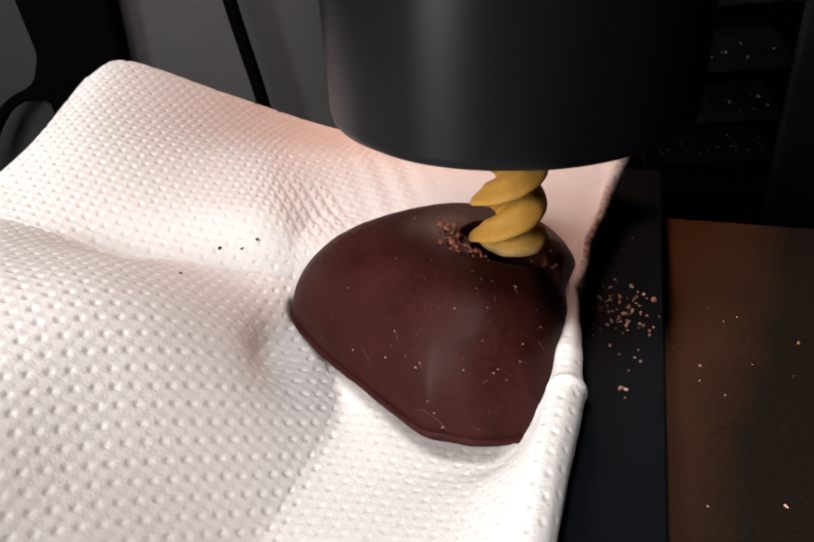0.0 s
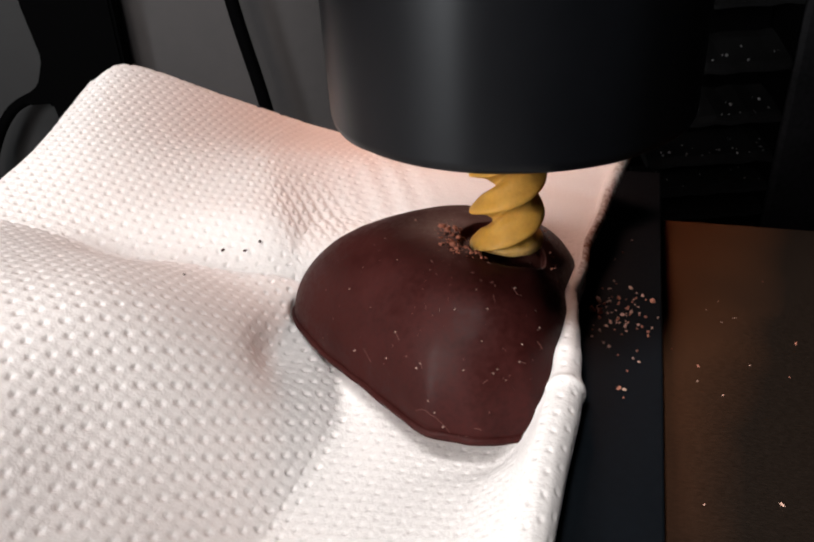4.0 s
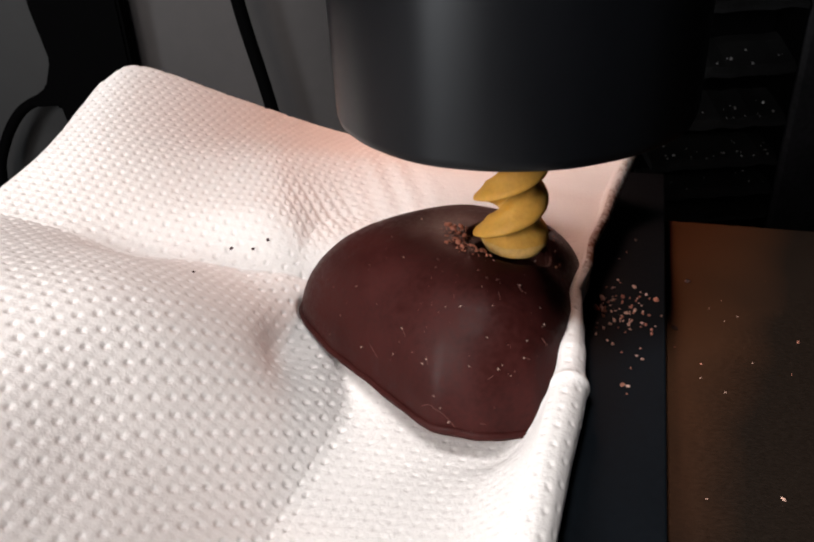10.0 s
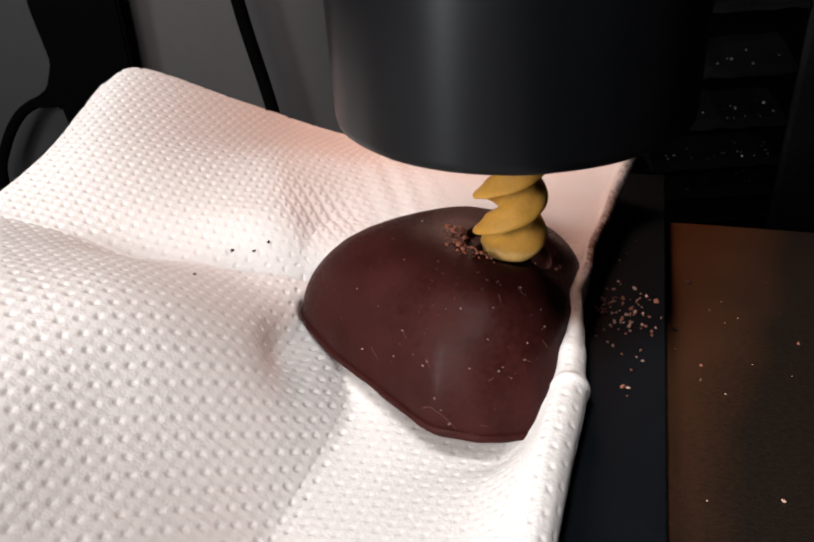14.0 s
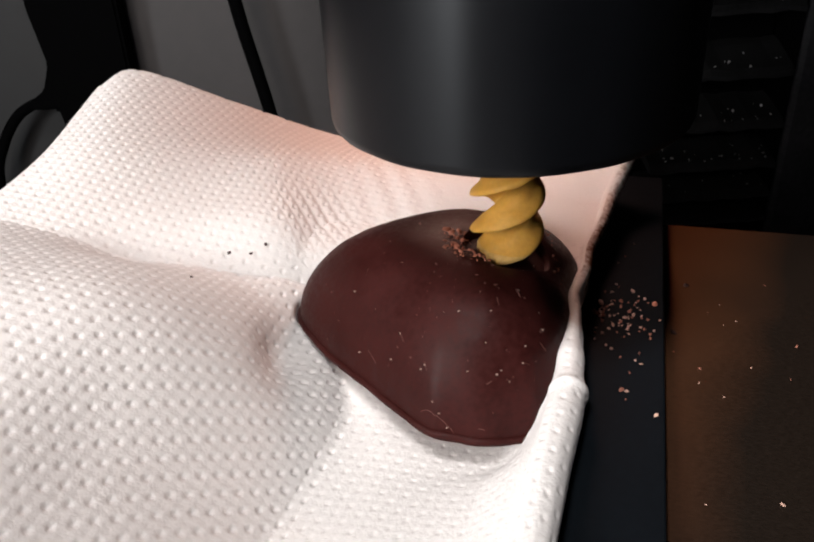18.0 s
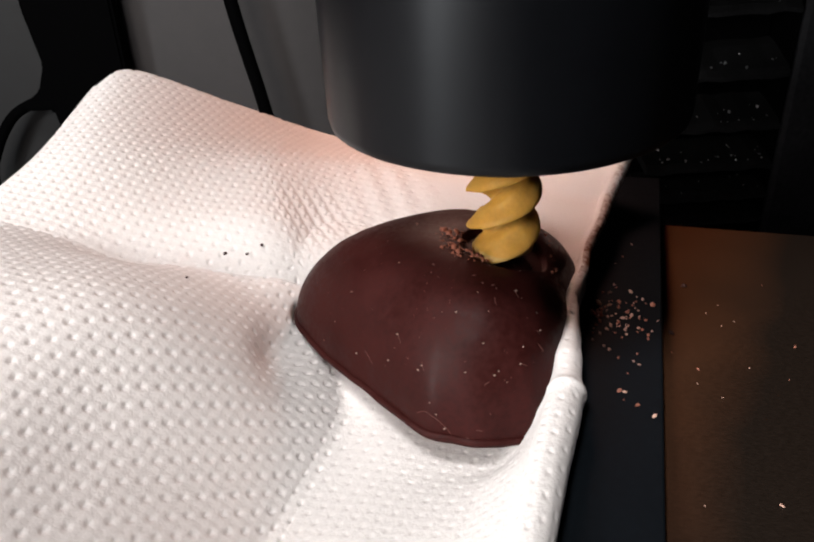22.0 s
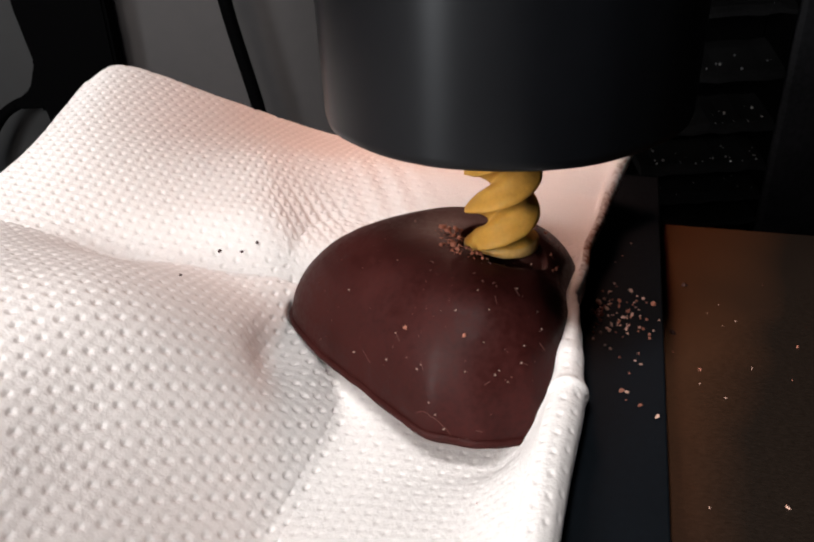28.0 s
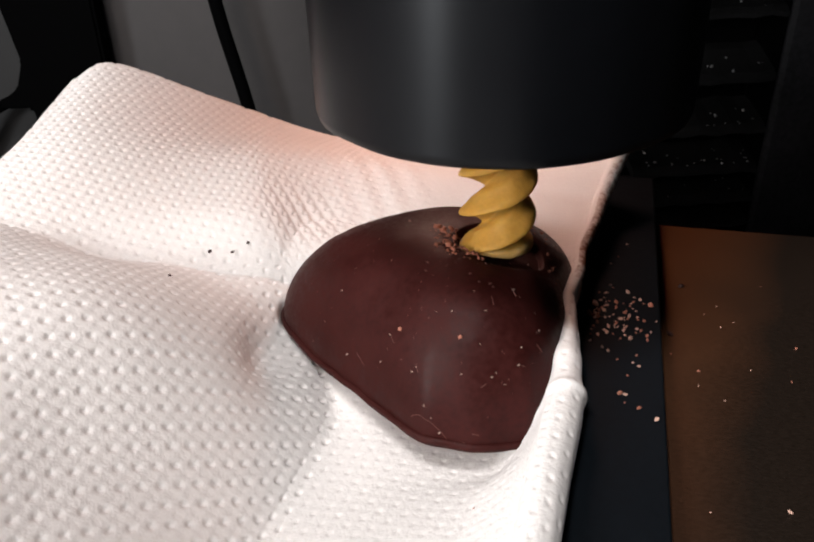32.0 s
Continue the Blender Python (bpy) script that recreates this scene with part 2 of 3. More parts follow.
# ---------------------------------------------------------------- setting
ground = new("ground", box_mesh("ground", (-1.6, -1.6, -0.36), (1.6, 1.6, -0.33), DARKROOM))
tagged(ground, "dark workshop bench top under the milling machine", "bench", kind="structure")
wall_left = new("wall_left", box_mesh("wall_left", (-0.9, 0.348, -0.33), (-0.182, 0.365, 0.6), WALL_DARK))
tagged(wall_left, "dark grey painted sheet metal panel", "machine panel", kind="structure")
wall = new("wall_back", box_mesh("wall_back", (-0.18, 0.345, -0.33), (0.108, 0.365, 0.6), WALL))
tagged(wall, "grey painted sheet metal panel behind the vise", "machine panel", kind="structure")
for nm, lo, hi in (("wall_north", (-1.6, 1.58, -0.33), (1.6, 1.6, 1.5)), ("wall_south", (-1.6, -1.6, -0.33), (1.6, -1.58, 1.5)),
                   ("wall_west", (-1.6, -1.58, -0.33), (-1.58, 1.58, 1.5)), ("wall_east", (1.58, -1.58, -0.33), (1.6, 1.58, 1.5)),
                   ("ceiling", (-1.6, -1.6, 1.5), (1.6, 1.6, 1.52))):
    ob = new(nm, box_mesh(nm, lo, hi, DARKROOM))
    tagged(ob, "plain dark workshop " + ("ceiling" if nm == "ceiling" else "wall"), "ceiling" if nm == "ceiling" else "wall", kind="structure")

# vise, turned 18.5 degrees
YAW = 18.5
VISE = Matrix.Rotation(radians(-YAW), 4, "Z")
vise = new("machine_vise")
vise.matrix_world = Matrix.Translation((0.0134, -0.0325, 0)) @ VISE
part("fixed_jaw", box_mesh("fixed_jaw", (-0.0140, -0.06, -0.045), (0, 0.104, 0), JAW, 0.0003), vise, "blackened steel jaw dusted with chocolate crumbs")
part("movable_jaw", box_mesh("movable_jaw", (-0.115, -0.06, -0.045), (-0.060, 0.104, -0.006), JAW, 0.0004), vise)
part("bed", box_mesh("bed", (-0.13, -0.07, -0.085), (0.075, 0.11, -0.0452), JAW, 0.0008), vise)
tagged(vise, "black steel machine vise holding a towel-wrapped chocolate", "vise")

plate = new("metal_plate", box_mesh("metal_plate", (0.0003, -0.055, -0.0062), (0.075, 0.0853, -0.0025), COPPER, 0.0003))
plate.matrix_world = Matrix.Translation((0.0134, -0.0325, 0)) @ VISE
tagged(plate, "brushed brownish metal plate with crumbs beside the vise jaw", "metal plate")
support = new("plate_support", box_mesh("plate_support", (0.0006, -0.054, -0.045), (0.074, 0.084, -0.0063), JAW, 0.0004))
support.matrix_world = plate.matrix_world.copy()
tagged(support, "black steel block under the brown metal plate", "steel block")

# column and pleated way cover
column = new("machine_column", box_mesh("machine_column", (0.1687, 0.239, -0.33), (0.36, 0.40, 0.6), COLUMN, 0.003))
tagged(column, "black machine column beside the pleated way cover", "machine column")
cover = new("way_cover")
cover.location = (0.147, 0.262, -0.022)
FOLDS = (0.094, 0.070, 0.046, 0.0205, -0.008, -0.032, -0.0515, -0.067, -0.080, -0.092, -0.104)      # heights of the lips


def pleat(z, gap):
    """A folded rubber rib: a slope that falls to a rounded lip, hollow below."""
    bm = bmesh.new()
    section = [(0.0, z + 0.42 * gap), (-0.006, z + 0.36 * gap), (-0.022, z + 0.0035), (-0.0245, z + 0.0012), (-0.024, z - 0.0008), (-0.021, z - 0.0004), (0.0, z + 0.2 * gap)]
    ends = []
    for k in range(9):
        x = -0.040 + 0.0602 * k / 8
        ends.append([bm.verts.new((x, y, h + 0.0006 * math.sin(9 * k + 90 * z))) for y, h in section])
    n = len(section)
    for a, b in zip(ends, ends[1:]):
        for k in range(n):
            bm.faces.new((a[k], a[(k + 1) % n], b[(k + 1) % n], b[k]))
    bm.faces.new(ends[0])
    bm.faces.new(ends[-1][::-1])
    return bm_mesh("pleat", bm, RUBBER)


for upper, z in zip(FOLDS, FOLDS[1:]):
    part("pleat", pleat(z, upper - z), cover)
part("end_plate", box_mesh("end_plate", (0.0203, -0.0225, -0.24), (0.0213, 0.0, 0.15), BLACK, 0.0002), cover)
part("backing", box_mesh("backing", (-0.045, 0.0005, -0.24), (0.0205, 0.02, 0.15), BLACK, 0.001), cover)
tagged(cover, "black pleated rubber way cover sprinkled with chips", "way cover")

head = new("milling_unit")
head.location = (0.0028, 0.0124, 0)
# out of view; left and front edges set to shade the towel's back sheet
part("housing", box_mesh("housing", (-0.080, -0.024, 0.125), (0.085, 0.31, 0.50), BLACK, 0.006), head)
part("quill", lathe("quill", [(0.0, 0.1115), (0.026, 0.1115), (0.026, 0.125), (0.0, 0.125)], JAW, 64), head)
tagged(head, "unseen black milling machine housing above the drill chuck, shading the towel", "milling machine")

# left background: black lever with a looped cord, and a hanging cable
lever = new("black_lever")
lever.location = (-0.18, 0.33, -0.03)
bm = bmesh.new()
outline = [(-0.020, 0.09), (-0.023, 0.035), (-0.020, 0.006), (-0.026, -0.008), (-0.040, -0.017), (-0.034, -0.019), (-0.021, -0.019), (-0.012, -0.10),
           (0.026, -0.10), (0.024, 0.0), (0.026, 0.09)]
ring = [bm.verts.new((x, -0.006, z)) for x, z in outline]
face = bm.faces.new(ring)
ext = bmesh.ops.extrude_face_region(bm, geom=[face])
for v in [g for g in ext["geom"] if isinstance(g, bmesh.types.BMVert)]:
    v.co.y += 0.012
bmesh.ops.bevel(bm, geom=bm.edges[:], offset=0.0015, segments=2, affect="EDGES")
part("lever_body", bm_mesh("lever_body", bm, BLACK), lever)
part("loop", tube_mesh("loop", [(-0.028, 0, -0.014), (-0.046, 0, -0.022), (-0.061, 0, -0.040), (-0.070, 0, -0.062), (-0.072, 0, -0.11)], 0.003, BLACK), lever)
tagged(lever, "matt black machine lever with a curved loop", "lever")
cable = new("cable", tube_mesh("cable", [(-0.097, 0.32, 0.06), (-0.0915, 0.32, 0.0), (-0.0818, 0.32, -0.06), (-0.0690, 0.32, -0.16), (-0.060, 0.32, -0.33)], 0.0036, BLACK))
tagged(cable, "black round cable hanging before the grey panel", "cable")


# ---------------------------------------------------------------- paper towel
TOWEL = {}


def towel_top(x, y):
    """The point of the towel over (x, y) in mm."""
    g = TOWEL["grid"]
    return Vector(g[int(np.argmin((g[:, 0] - x * MM) ** 2 + (g[:, 1] - y * MM) ** 2))])


def flattened(g, ku, kv):
    """Lays the sheet out flat, as if its threads were springs, and returns its two coordinates."""
    c = g[::kv, ::ku]
    flat = np.stack(np.meshgrid(np.arange(c.shape[1]) * 3.2 * MM, np.arange(c.shape[0]) * 4.0 * MM), -1)
    ways = [(0, 1, 1.0), (1, 0, 1.0), (1, 1, 0.6), (1, -1, 0.6), (0, 2, 0.4), (2, 0, 0.4)]
    links = []
    for p, q, k in ways:
        a = (slice(0, c.shape[0] - p), slice(max(0, -q), c.shape[1] - max(0, q)))
        b = (slice(p, c.shape[0]), slice(max(0, q), c.shape[1] - max(0, -q)))
        links.append((a, b, np.linalg.norm(c[b] - c[a], axis=-1), k))
    for _ in range(1500):
        push = np.zeros_like(flat)
        for a, b, rest, k in links:
            d = flat[b] - flat[a]
            size = np.linalg.norm(d, axis=-1) + 1e-9
            pull = d * (k * 0.11 * (size - rest) / size)[..., None]
            push[a] += pull
            push[b] -= pull
        flat += push
    col = np.arange(g.shape[1]) / ku
    row = np.arange(g.shape[0]) / kv
    i, j = np.minimum(row.astype(int), c.shape[0] - 2), np.minimum(col.astype(int), c.shape[1] - 2)
    fr, fc = (row - i)[:, None, None], (col - j)[None, :, None]
    at = lambda p, q: flat[i + p][:, j + q]
    out = (at(0, 0) * (1 - fc) + at(0, 1) * fc) * (1 - fr) + (at(1, 0) * (1 - fc) + at(1, 1) * fc) * fr
    return out[..., 0], out[..., 1]


HEM = [(-6.0, -46.0, 2.8, 2.7), (-0.1, -29.8, 3.0, 2.6), (2.6, -22.3, 3.0, 2.6), (6.2, -13.6, 3.1, 2.5), (7.8, -9.5, 3.3, 2.3), (8.3, -7.6, 3.7, 1.9), (9.3, -3.8, 3.8, 1.8), (10.7, 1.9, 4.1, 1.5), (12.2, 8.2, 4.35, 1.25), (12.9, 11.8, 4.4, 1.2), (14.9, 15.4, 4.5, 1.1), (17.2, 19.9, 4.65, 0.95), (19.3, 26.7, 4.6, 1.0), (24.2, 36.0, 4.8, 1.2), (28.0, 45.0, 4.9, 1.6), (34.8, 55.5, 11.0, 1.7)]


def rolled_hem(g, nu, nv):
    """Rolls the sheet's right border round a line of (x, y, z, radius) in mm."""
    h = np.array(HEM)
    along = np.interp(h[:, 1], [-44, -21.5, -11.5, 8, 26.5, 45, 55], [0, 1, 2, 3, 4, 5, 6])
    v = np.arange(g.shape[0]) / nv
    u = np.arange(g.shape[1]) / nu
    line = np.stack([np.interp(v, along, h[:, k]) for k in range(4)], 1)
    soft = np.ones(15) / 15
    for k in range(4):
        line[:, k] = np.convolve(np.pad(line[:, k], 7, "edge"), soft, "valid")
    d = np.gradient(line[:, :2], axis=0) + 1e-9
    d /= np.linalg.norm(d, axis=1)[:, None]
    side = np.stack([d[:, 1], -d[:, 0]], 1)
    f = np.clip((u - 5.45) / 2.55, 0, 1)
    turn = np.radians(185 - 235 * np.minimum(f / 0.85, 1))
    drop = np.maximum(0, f - 0.85) / 0.15
    roll = np.zeros_like(g)
    for k in range(2):
        roll[..., k] = line[:, k, None] + line[:, 3, None] * np.cos(turn)[None] * side[:, k, None]
    top = line[:, 2, None] + line[:, 3, None] * np.sin(turn)[None]
    low = np.where(v < 4.0, 0.5, line[:, 2] - line[:, 3])[:, None]
    roll[..., 2] = top + (low - top) * drop[None]
    mix = np.clip((u - 4.95) / 0.6, 0, 1)
    mix = (mix * mix * (3 - 2 * mix))[None]
    return g + (roll * MM - g) * mix[..., None]


def paper_towel():
    """One embossed sheet, draped as a bowl: rows run from its front to its back edge, columns from left to the rolled right hem."""
    cage = [
        [(-98, -52, 26), (-68, -48, 15), (-50, -46, 4), (-37, -44, -4), (-23, -44, -3), (-13, -44, 0), (-7, -43, 5.5), (-2.6, -44, 4.8), (-1, -45, 0.6)],
        [(-100, -25, 27), (-67, -24, 17.5), (-50, -20, 6), (-33, -20, -9), (-20, -16, -9), (-5, -17, -6), (1.5, -21.5, 5.4), (5.3, -21.5, 4.7), (7, -19.5, 0.6)],
        [(-101, 0, 27), (-66, -1, 20), (-48, 0, 12.6), (-24.5, 3, -9.5), (-17, -3, -9.5), (-0.5, -9, -8), (7.3, -12, 6.5), (9.6, -11.5, 5.6), (11.2, -7, 0.6)],
        [(-97, 14, 23), (-67, 14, 17.5), (-46, 13, 10), (-26, 14, -6.5), (-18, 12, -7.5), (5, 12, -10), (12.2, 8, 6.7), (13.6, 8, 5.9), (14.8, 12.5, 0.6)],
        [(-87, 32, 17), (-70, 29, 12.8), (-46, 28.6, 4.3), (-32, 31, -1.5), (-24, 43, 0.5), (7, 38, -2), (18.2, 23, 4.8), (20, 26.5, 4.2), (21.6, 31, 0.8)],
        [(-81, 52, 20), (-70, 53, 19.5), (-53, 56, 15.6), (-38, 57, 11.2), (-22, 61, 7.6), (0, 57, 5.6), (20, 48, 5.5), (27, 45, 5.3), (29.0, 44.3, 5)],
        [(-79, 81, 24.6), (-72, 88.5, 26), (-52, 89, 17.0), (-36, 89, 9.7), (-20, 89, 4.6), (0, 86, 5.6), (28, 72, 11), (32.5, 54.5, 12), (35.5, 53.9, 12)],
    ]
    c = np.array(cage, float) * MM
    nu, nv = 96, 100
    c = np.concatenate([2 * c[:1] - c[1:2], c, 2 * c[-1:] - c[-2:-1]], 0)
    c = np.concatenate([2 * c[:, :1] - c[:, 1:2], c, 2 * c[:, -1:] - c[:, -2:-1]], 1)

    def spread(a, n, ease):
        out = []
        for i in range(1, a.shape[0] - 2):
            for k in range(n):
                out.append(hermite(a[i - 1], a[i], a[i + 1], a[i + 2], k / n, ease[i - 1], ease[i]))
        out.append(a[-2])
        return np.array(out)

    g = spread(c, nv, (0.5, 0.5, 0.5, 0.45, 0.1, 0.45, 0.5))
    g = spread(g.transpose(1, 0, 2), nu, (0.5, 0.5, 0.5, 0.15, 0.5, 0.45, 0.55, 0.55, 0.5)).transpose(1, 0, 2)
    rows, cols = g.shape[:2]
    g = rolled_hem(g, nu, nv)
    x, y = g[..., 0] / MM, g[..., 1] / MM
    dip = -2.0 * np.exp(-((x + 61) / 7) ** 2 - ((y - 28) / 6) ** 2)
    over = np.maximum(0, y - 28.8 - 0.04 * (x + 43))
    facet = 5.6 * (1 - np.exp(-over / 3.2)) * np.exp(-(over / 40) ** 2) * np.exp(-((x + 35) / np.where(x > -35, 32.0, 12.0)) ** 2)
    ridge = 2.2 * np.exp(-((x + 33) / np.where(x > -33, 16.0, 7.0)) ** 2 - ((y - 28) / np.where(y > 28, 14.0, 4.5)) ** 2)
    g[..., 2] += (dip + facet + ridge) * MM
    s, w = flattened(g, nu // 6, nv // 5)
    tu, tv = np.gradient(g, axis=1), np.gradient(g, axis=0)
    nrm = np.cross(tu, tv)
    nrm /= np.linalg.norm(nrm, axis=2)[..., None] + 1e-12
    # embossing: a slanted lattice of dents, with fainter ones between
    (e1, e2), (f1, f2) = (2.07 * MM, 1.23 * MM), (-1.48 * MM, 2.00 * MM)
    det = e1 * f2 - e2 * f1
    a, b = (f2 * s - f1 * w) / det, (e1 * w - e2 * s) / det

    def dents(shift, wide):
        fa, fb = a + shift - np.round(a + shift), b + shift - np.round(b + shift)
        return np.exp(-((fa * e1 + fb * f1) ** 2 + (fa * e2 + fb * f2) ** 2) / wide ** 2)

    dot = dents(0, 0.42 * MM) + 0.20 * dents(0.5, 0.6 * MM)
    wave = np.sin(s / 0.011 + 1.3 * np.sin(w / 0.017)) * np.sin(w / 0.014 + 0.8) * 0.22 * MM
    x, y = g[..., 0] / MM, g[..., 1] / MM
    wave = wave + 0.16 * MM * np.sin((x + 0.25 * y) * 1.15) * np.exp(-((x + 14) / 9) ** 2 - ((y - 52) / 14) ** 2)
    wave = wave + 0.08 * MM * np.sin(y * 0.9 + 0.6 * np.sin(y * 0.37) + 0.5 * x) * np.exp(-((x - 9) / 6) ** 2 - ((y - 2) / 14) ** 2)
    wave = wave + 0.4 * MM * np.exp(-((y + 9.5 + 0.3 * (x - 7)) / 0.9) ** 2 - ((x - 8) / 4) ** 2)
    wave = wave + 1.0 * MM * np.exp(-((x + 43) / 9) ** 2 - ((y - 37.5) / 4.5) ** 2)
    along, across = (x + 30.4) * -0.056 + (y - 23.2) * -0.998, (x + 30.4) * -0.998 - (y - 23.2) * -0.056
    wave = wave - 4.0 * MM * np.exp(-(along / 1.7) ** 2 - (across / 1.2) ** 2) * (x < -20)
    wave = wave - 3.5 * MM * np.exp(-((along - 12) / 8.0) ** 2 - ((across - 1.2) / 3.4) ** 2) * (x < -20)
    calm = np.interp(np.arange(cols) / nu, [0, 5, 6, 7, 8], [1, 1, 0.7, 0.6, 0.3])[None, :] * np.interp(np.arange(rows) / nv, [0, 4, 4.5, 6], [1, 1, 1.05, 1.0])[:, None]
    hem = np.clip((np.arange(cols) / nu - 5.3) / 0.3, 0, 1)[None, :] * np.interp(np.arange(rows) / nv, [0, 3.0, 3.4, 3.7], [0.55, 0.5, 0.4, 0])[:, None]
    calm = np.where((np.arange(cols) / nu > 3.3)[None, :] & (np.arange(rows) / nv < 3.2)[:, None], calm * 0.42, calm)
    calm = np.where((np.arange(cols) / nu > 5.7)[None, :] & (np.arange(rows) / nv >= 3.0)[:, None], 0, calm)
    calm = calm * (hem == 0) + hem
    calm = calm * (1 - 0.7 * np.exp(-((x + 34) / 9) ** 2 - ((y - 33) / 3.5) ** 2))
    smooth = np.clip((np.arange(cols) / nu - 4.0) / 0.9, 0, 1)[None, :] * np.clip((np.arange(rows) / nv - 3.9) / 0.5, 0, 1)[:, None]
    calm = calm * (1 - smooth) * (1 + 0.5 * np.exp(-((np.arange(cols) / nu - 2.9) / 0.45) ** 2))[None, :]
    wave = wave + 0.15 * MM * np.cos(2 * math.pi * a) * np.exp(-((x + 28) / 9) ** 2 - ((y - 43) / 8) ** 2)
    g = g + nrm * (wave - dot * calm * 0.33 * MM)[..., None]
    TOWEL["grid"] = g.reshape(-1, 3)
    me = bpy.data.meshes.new("paper_towel")
    idx = np.arange(rows * cols).reshape(rows, cols)
    quads = np.stack([idx[:-1, :-1], idx[:-1, 1:], idx[1:, 1:], idx[1:, :-1]], -1).reshape(-1, 4)
    me.from_pydata(g.reshape(-1, 3).tolist(), [], quads.tolist())
    me.materials.append(PAPER)
    me.shade_smooth()
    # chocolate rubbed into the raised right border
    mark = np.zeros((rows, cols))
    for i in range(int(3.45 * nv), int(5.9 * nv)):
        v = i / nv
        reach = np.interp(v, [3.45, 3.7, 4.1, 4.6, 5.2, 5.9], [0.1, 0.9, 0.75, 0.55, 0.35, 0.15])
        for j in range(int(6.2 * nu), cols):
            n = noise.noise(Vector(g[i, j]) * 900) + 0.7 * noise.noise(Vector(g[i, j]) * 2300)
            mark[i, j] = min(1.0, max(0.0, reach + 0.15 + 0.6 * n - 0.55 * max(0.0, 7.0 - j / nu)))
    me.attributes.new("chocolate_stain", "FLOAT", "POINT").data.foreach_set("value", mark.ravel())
    ob = new("paper_towel", me)
    thick = ob.modifiers.new("thickness", "SOLIDIFY")
    thick.thickness, thick.offset = 0.35 * MM, -1
    return tagged(ob, "white dot-embossed paper towel crumpled round the chocolate egg", "paper towel")


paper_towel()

# ---------------------------------------------------------------- chocolate egg half
EGG_C = (-4.0, 12.0)
EGG_R = [18.2, 24.0, 30.0, 31.5, 31.1, 30.2, 29.8, 29.4, 23.0, 19.1, 18.4, 20.6, 22.5, 22.1, 19.8, 18.3]
EGG_BASE, EGG_H = -3.2, 18.7


def egg_radius(a):
    n = len(EGG_R)
    x = (a / (2 * math.pi)) % 1 * n
    i = int(x)
    p = [EGG_R[(i + k) % n] for k in (-1, 0, 1, 2)]
    corner = 0.45 * math.exp(-((math.degrees(a) % 360 - 252) / 5) ** 2) + 0.5 * math.exp(-((math.degrees(a) % 360 - 290) / 5) ** 2)
    return catmull(*p, x - i) + corner


def egg_point(a, rho):
    mean = sum(egg_radius(a + k * 0.075) for k in range(-3, 4)) / 7
    r = (mean + (egg_radius(a) - mean) * rho ** 5) * rho + 0.3 * rho ** 12 * noise.noise(Vector((5 * math.cos(a), 5 * math.sin(a), 0)))
    x, y = EGG_C[0] + r * math.cos(a), EGG_C[1] + r * math.sin(a)
    steep = 2.37 + 1.4 * max(0.0, math.cos(a + 0.35)) ** 2      # the blunt end falls off steeply
    z = EGG_BASE - 0.066 * (x - EGG_C[0]) + EGG_H * max(0.0, 1 - rho ** steep) ** 0.574
    worn = max(0.0, 1 - math.hypot(x - 2.8, y - 12.4) / 9.5)
    z -= 1.25 * worn * worn * (3 - 2 * worn)
    bore = min(1.0, max(0.0, (6.7 - math.hypot(x - 2.6, y - 12.4)) / 0.8))
    z -= 1.2 * bore * bore * (3 - 2 * bore)
    return Vector((x * MM, y * MM, z * MM))


def chocolate_egg():
    na, nr = 260, 130
    verts, faces = [egg_point(0, 0)], []
    for j in range(1, nr + 1):
        rho = math.sin(j / nr * math.pi / 2)
        for k in range(na):
            a = 2 * math.pi * k / na
            p = egg_point(a, rho)
            p += Vector((0, 0, 1)) * (0.00030 * noise.noise(p * 130) + 0.00009 * noise.noise(p * 420)) * min(1, 3 * (1 - rho) + 0.3)
            verts.append(p)
    base = len(verts)
    for k in range(na):
        p = verts[1 + (nr - 1) * na + k]
        out = Vector((p.x - EGG_C[0] * MM, p.y - EGG_C[1] * MM, 0)).normalized()
        verts.append(p + out * (0.00035 + 0.0002 * noise.noise(p * 300)) + Vector((0, 0, -0.0009)))
    for k in range(na):
        k2 = (k + 1) % na
        faces.append((0, 1 + k, 1 + k2))
        for j in range(nr):
            faces.append((1 + j * na + k, 1 + (j + 1) * na + k, 1 + (j + 1) * na + k2, 1 + j * na + k2))
    faces.append(tuple(range(base, base + na))[::-1])
    ob = new("chocolate_egg", mesh_of("chocolate_egg", verts, faces, CHOC))
    return tagged(ob, "dark chocolate egg half being drilled, flecked with shavings", "chocolate egg")


EGG = chocolate_egg()
rim_line = []
for k in range(61):
    ang = 2 * math.pi * k / 60
    rim_line.append(egg_point(ang, 1.0) + Vector((0.00012 * noise.noise(Vector((k * 0.9, 3, 0))), 0.00012 * noise.noise(Vector((k * 0.9, 0, 5))), 0.00025 * noise.noise(Vector((k * 0.5, 0, 0))) - 0.0003)))
part("moulded_rim", tube_mesh("moulded_rim", rim_line, 0.0006, CHOC, 10), EGG, "thin moulded rim of the egg half")


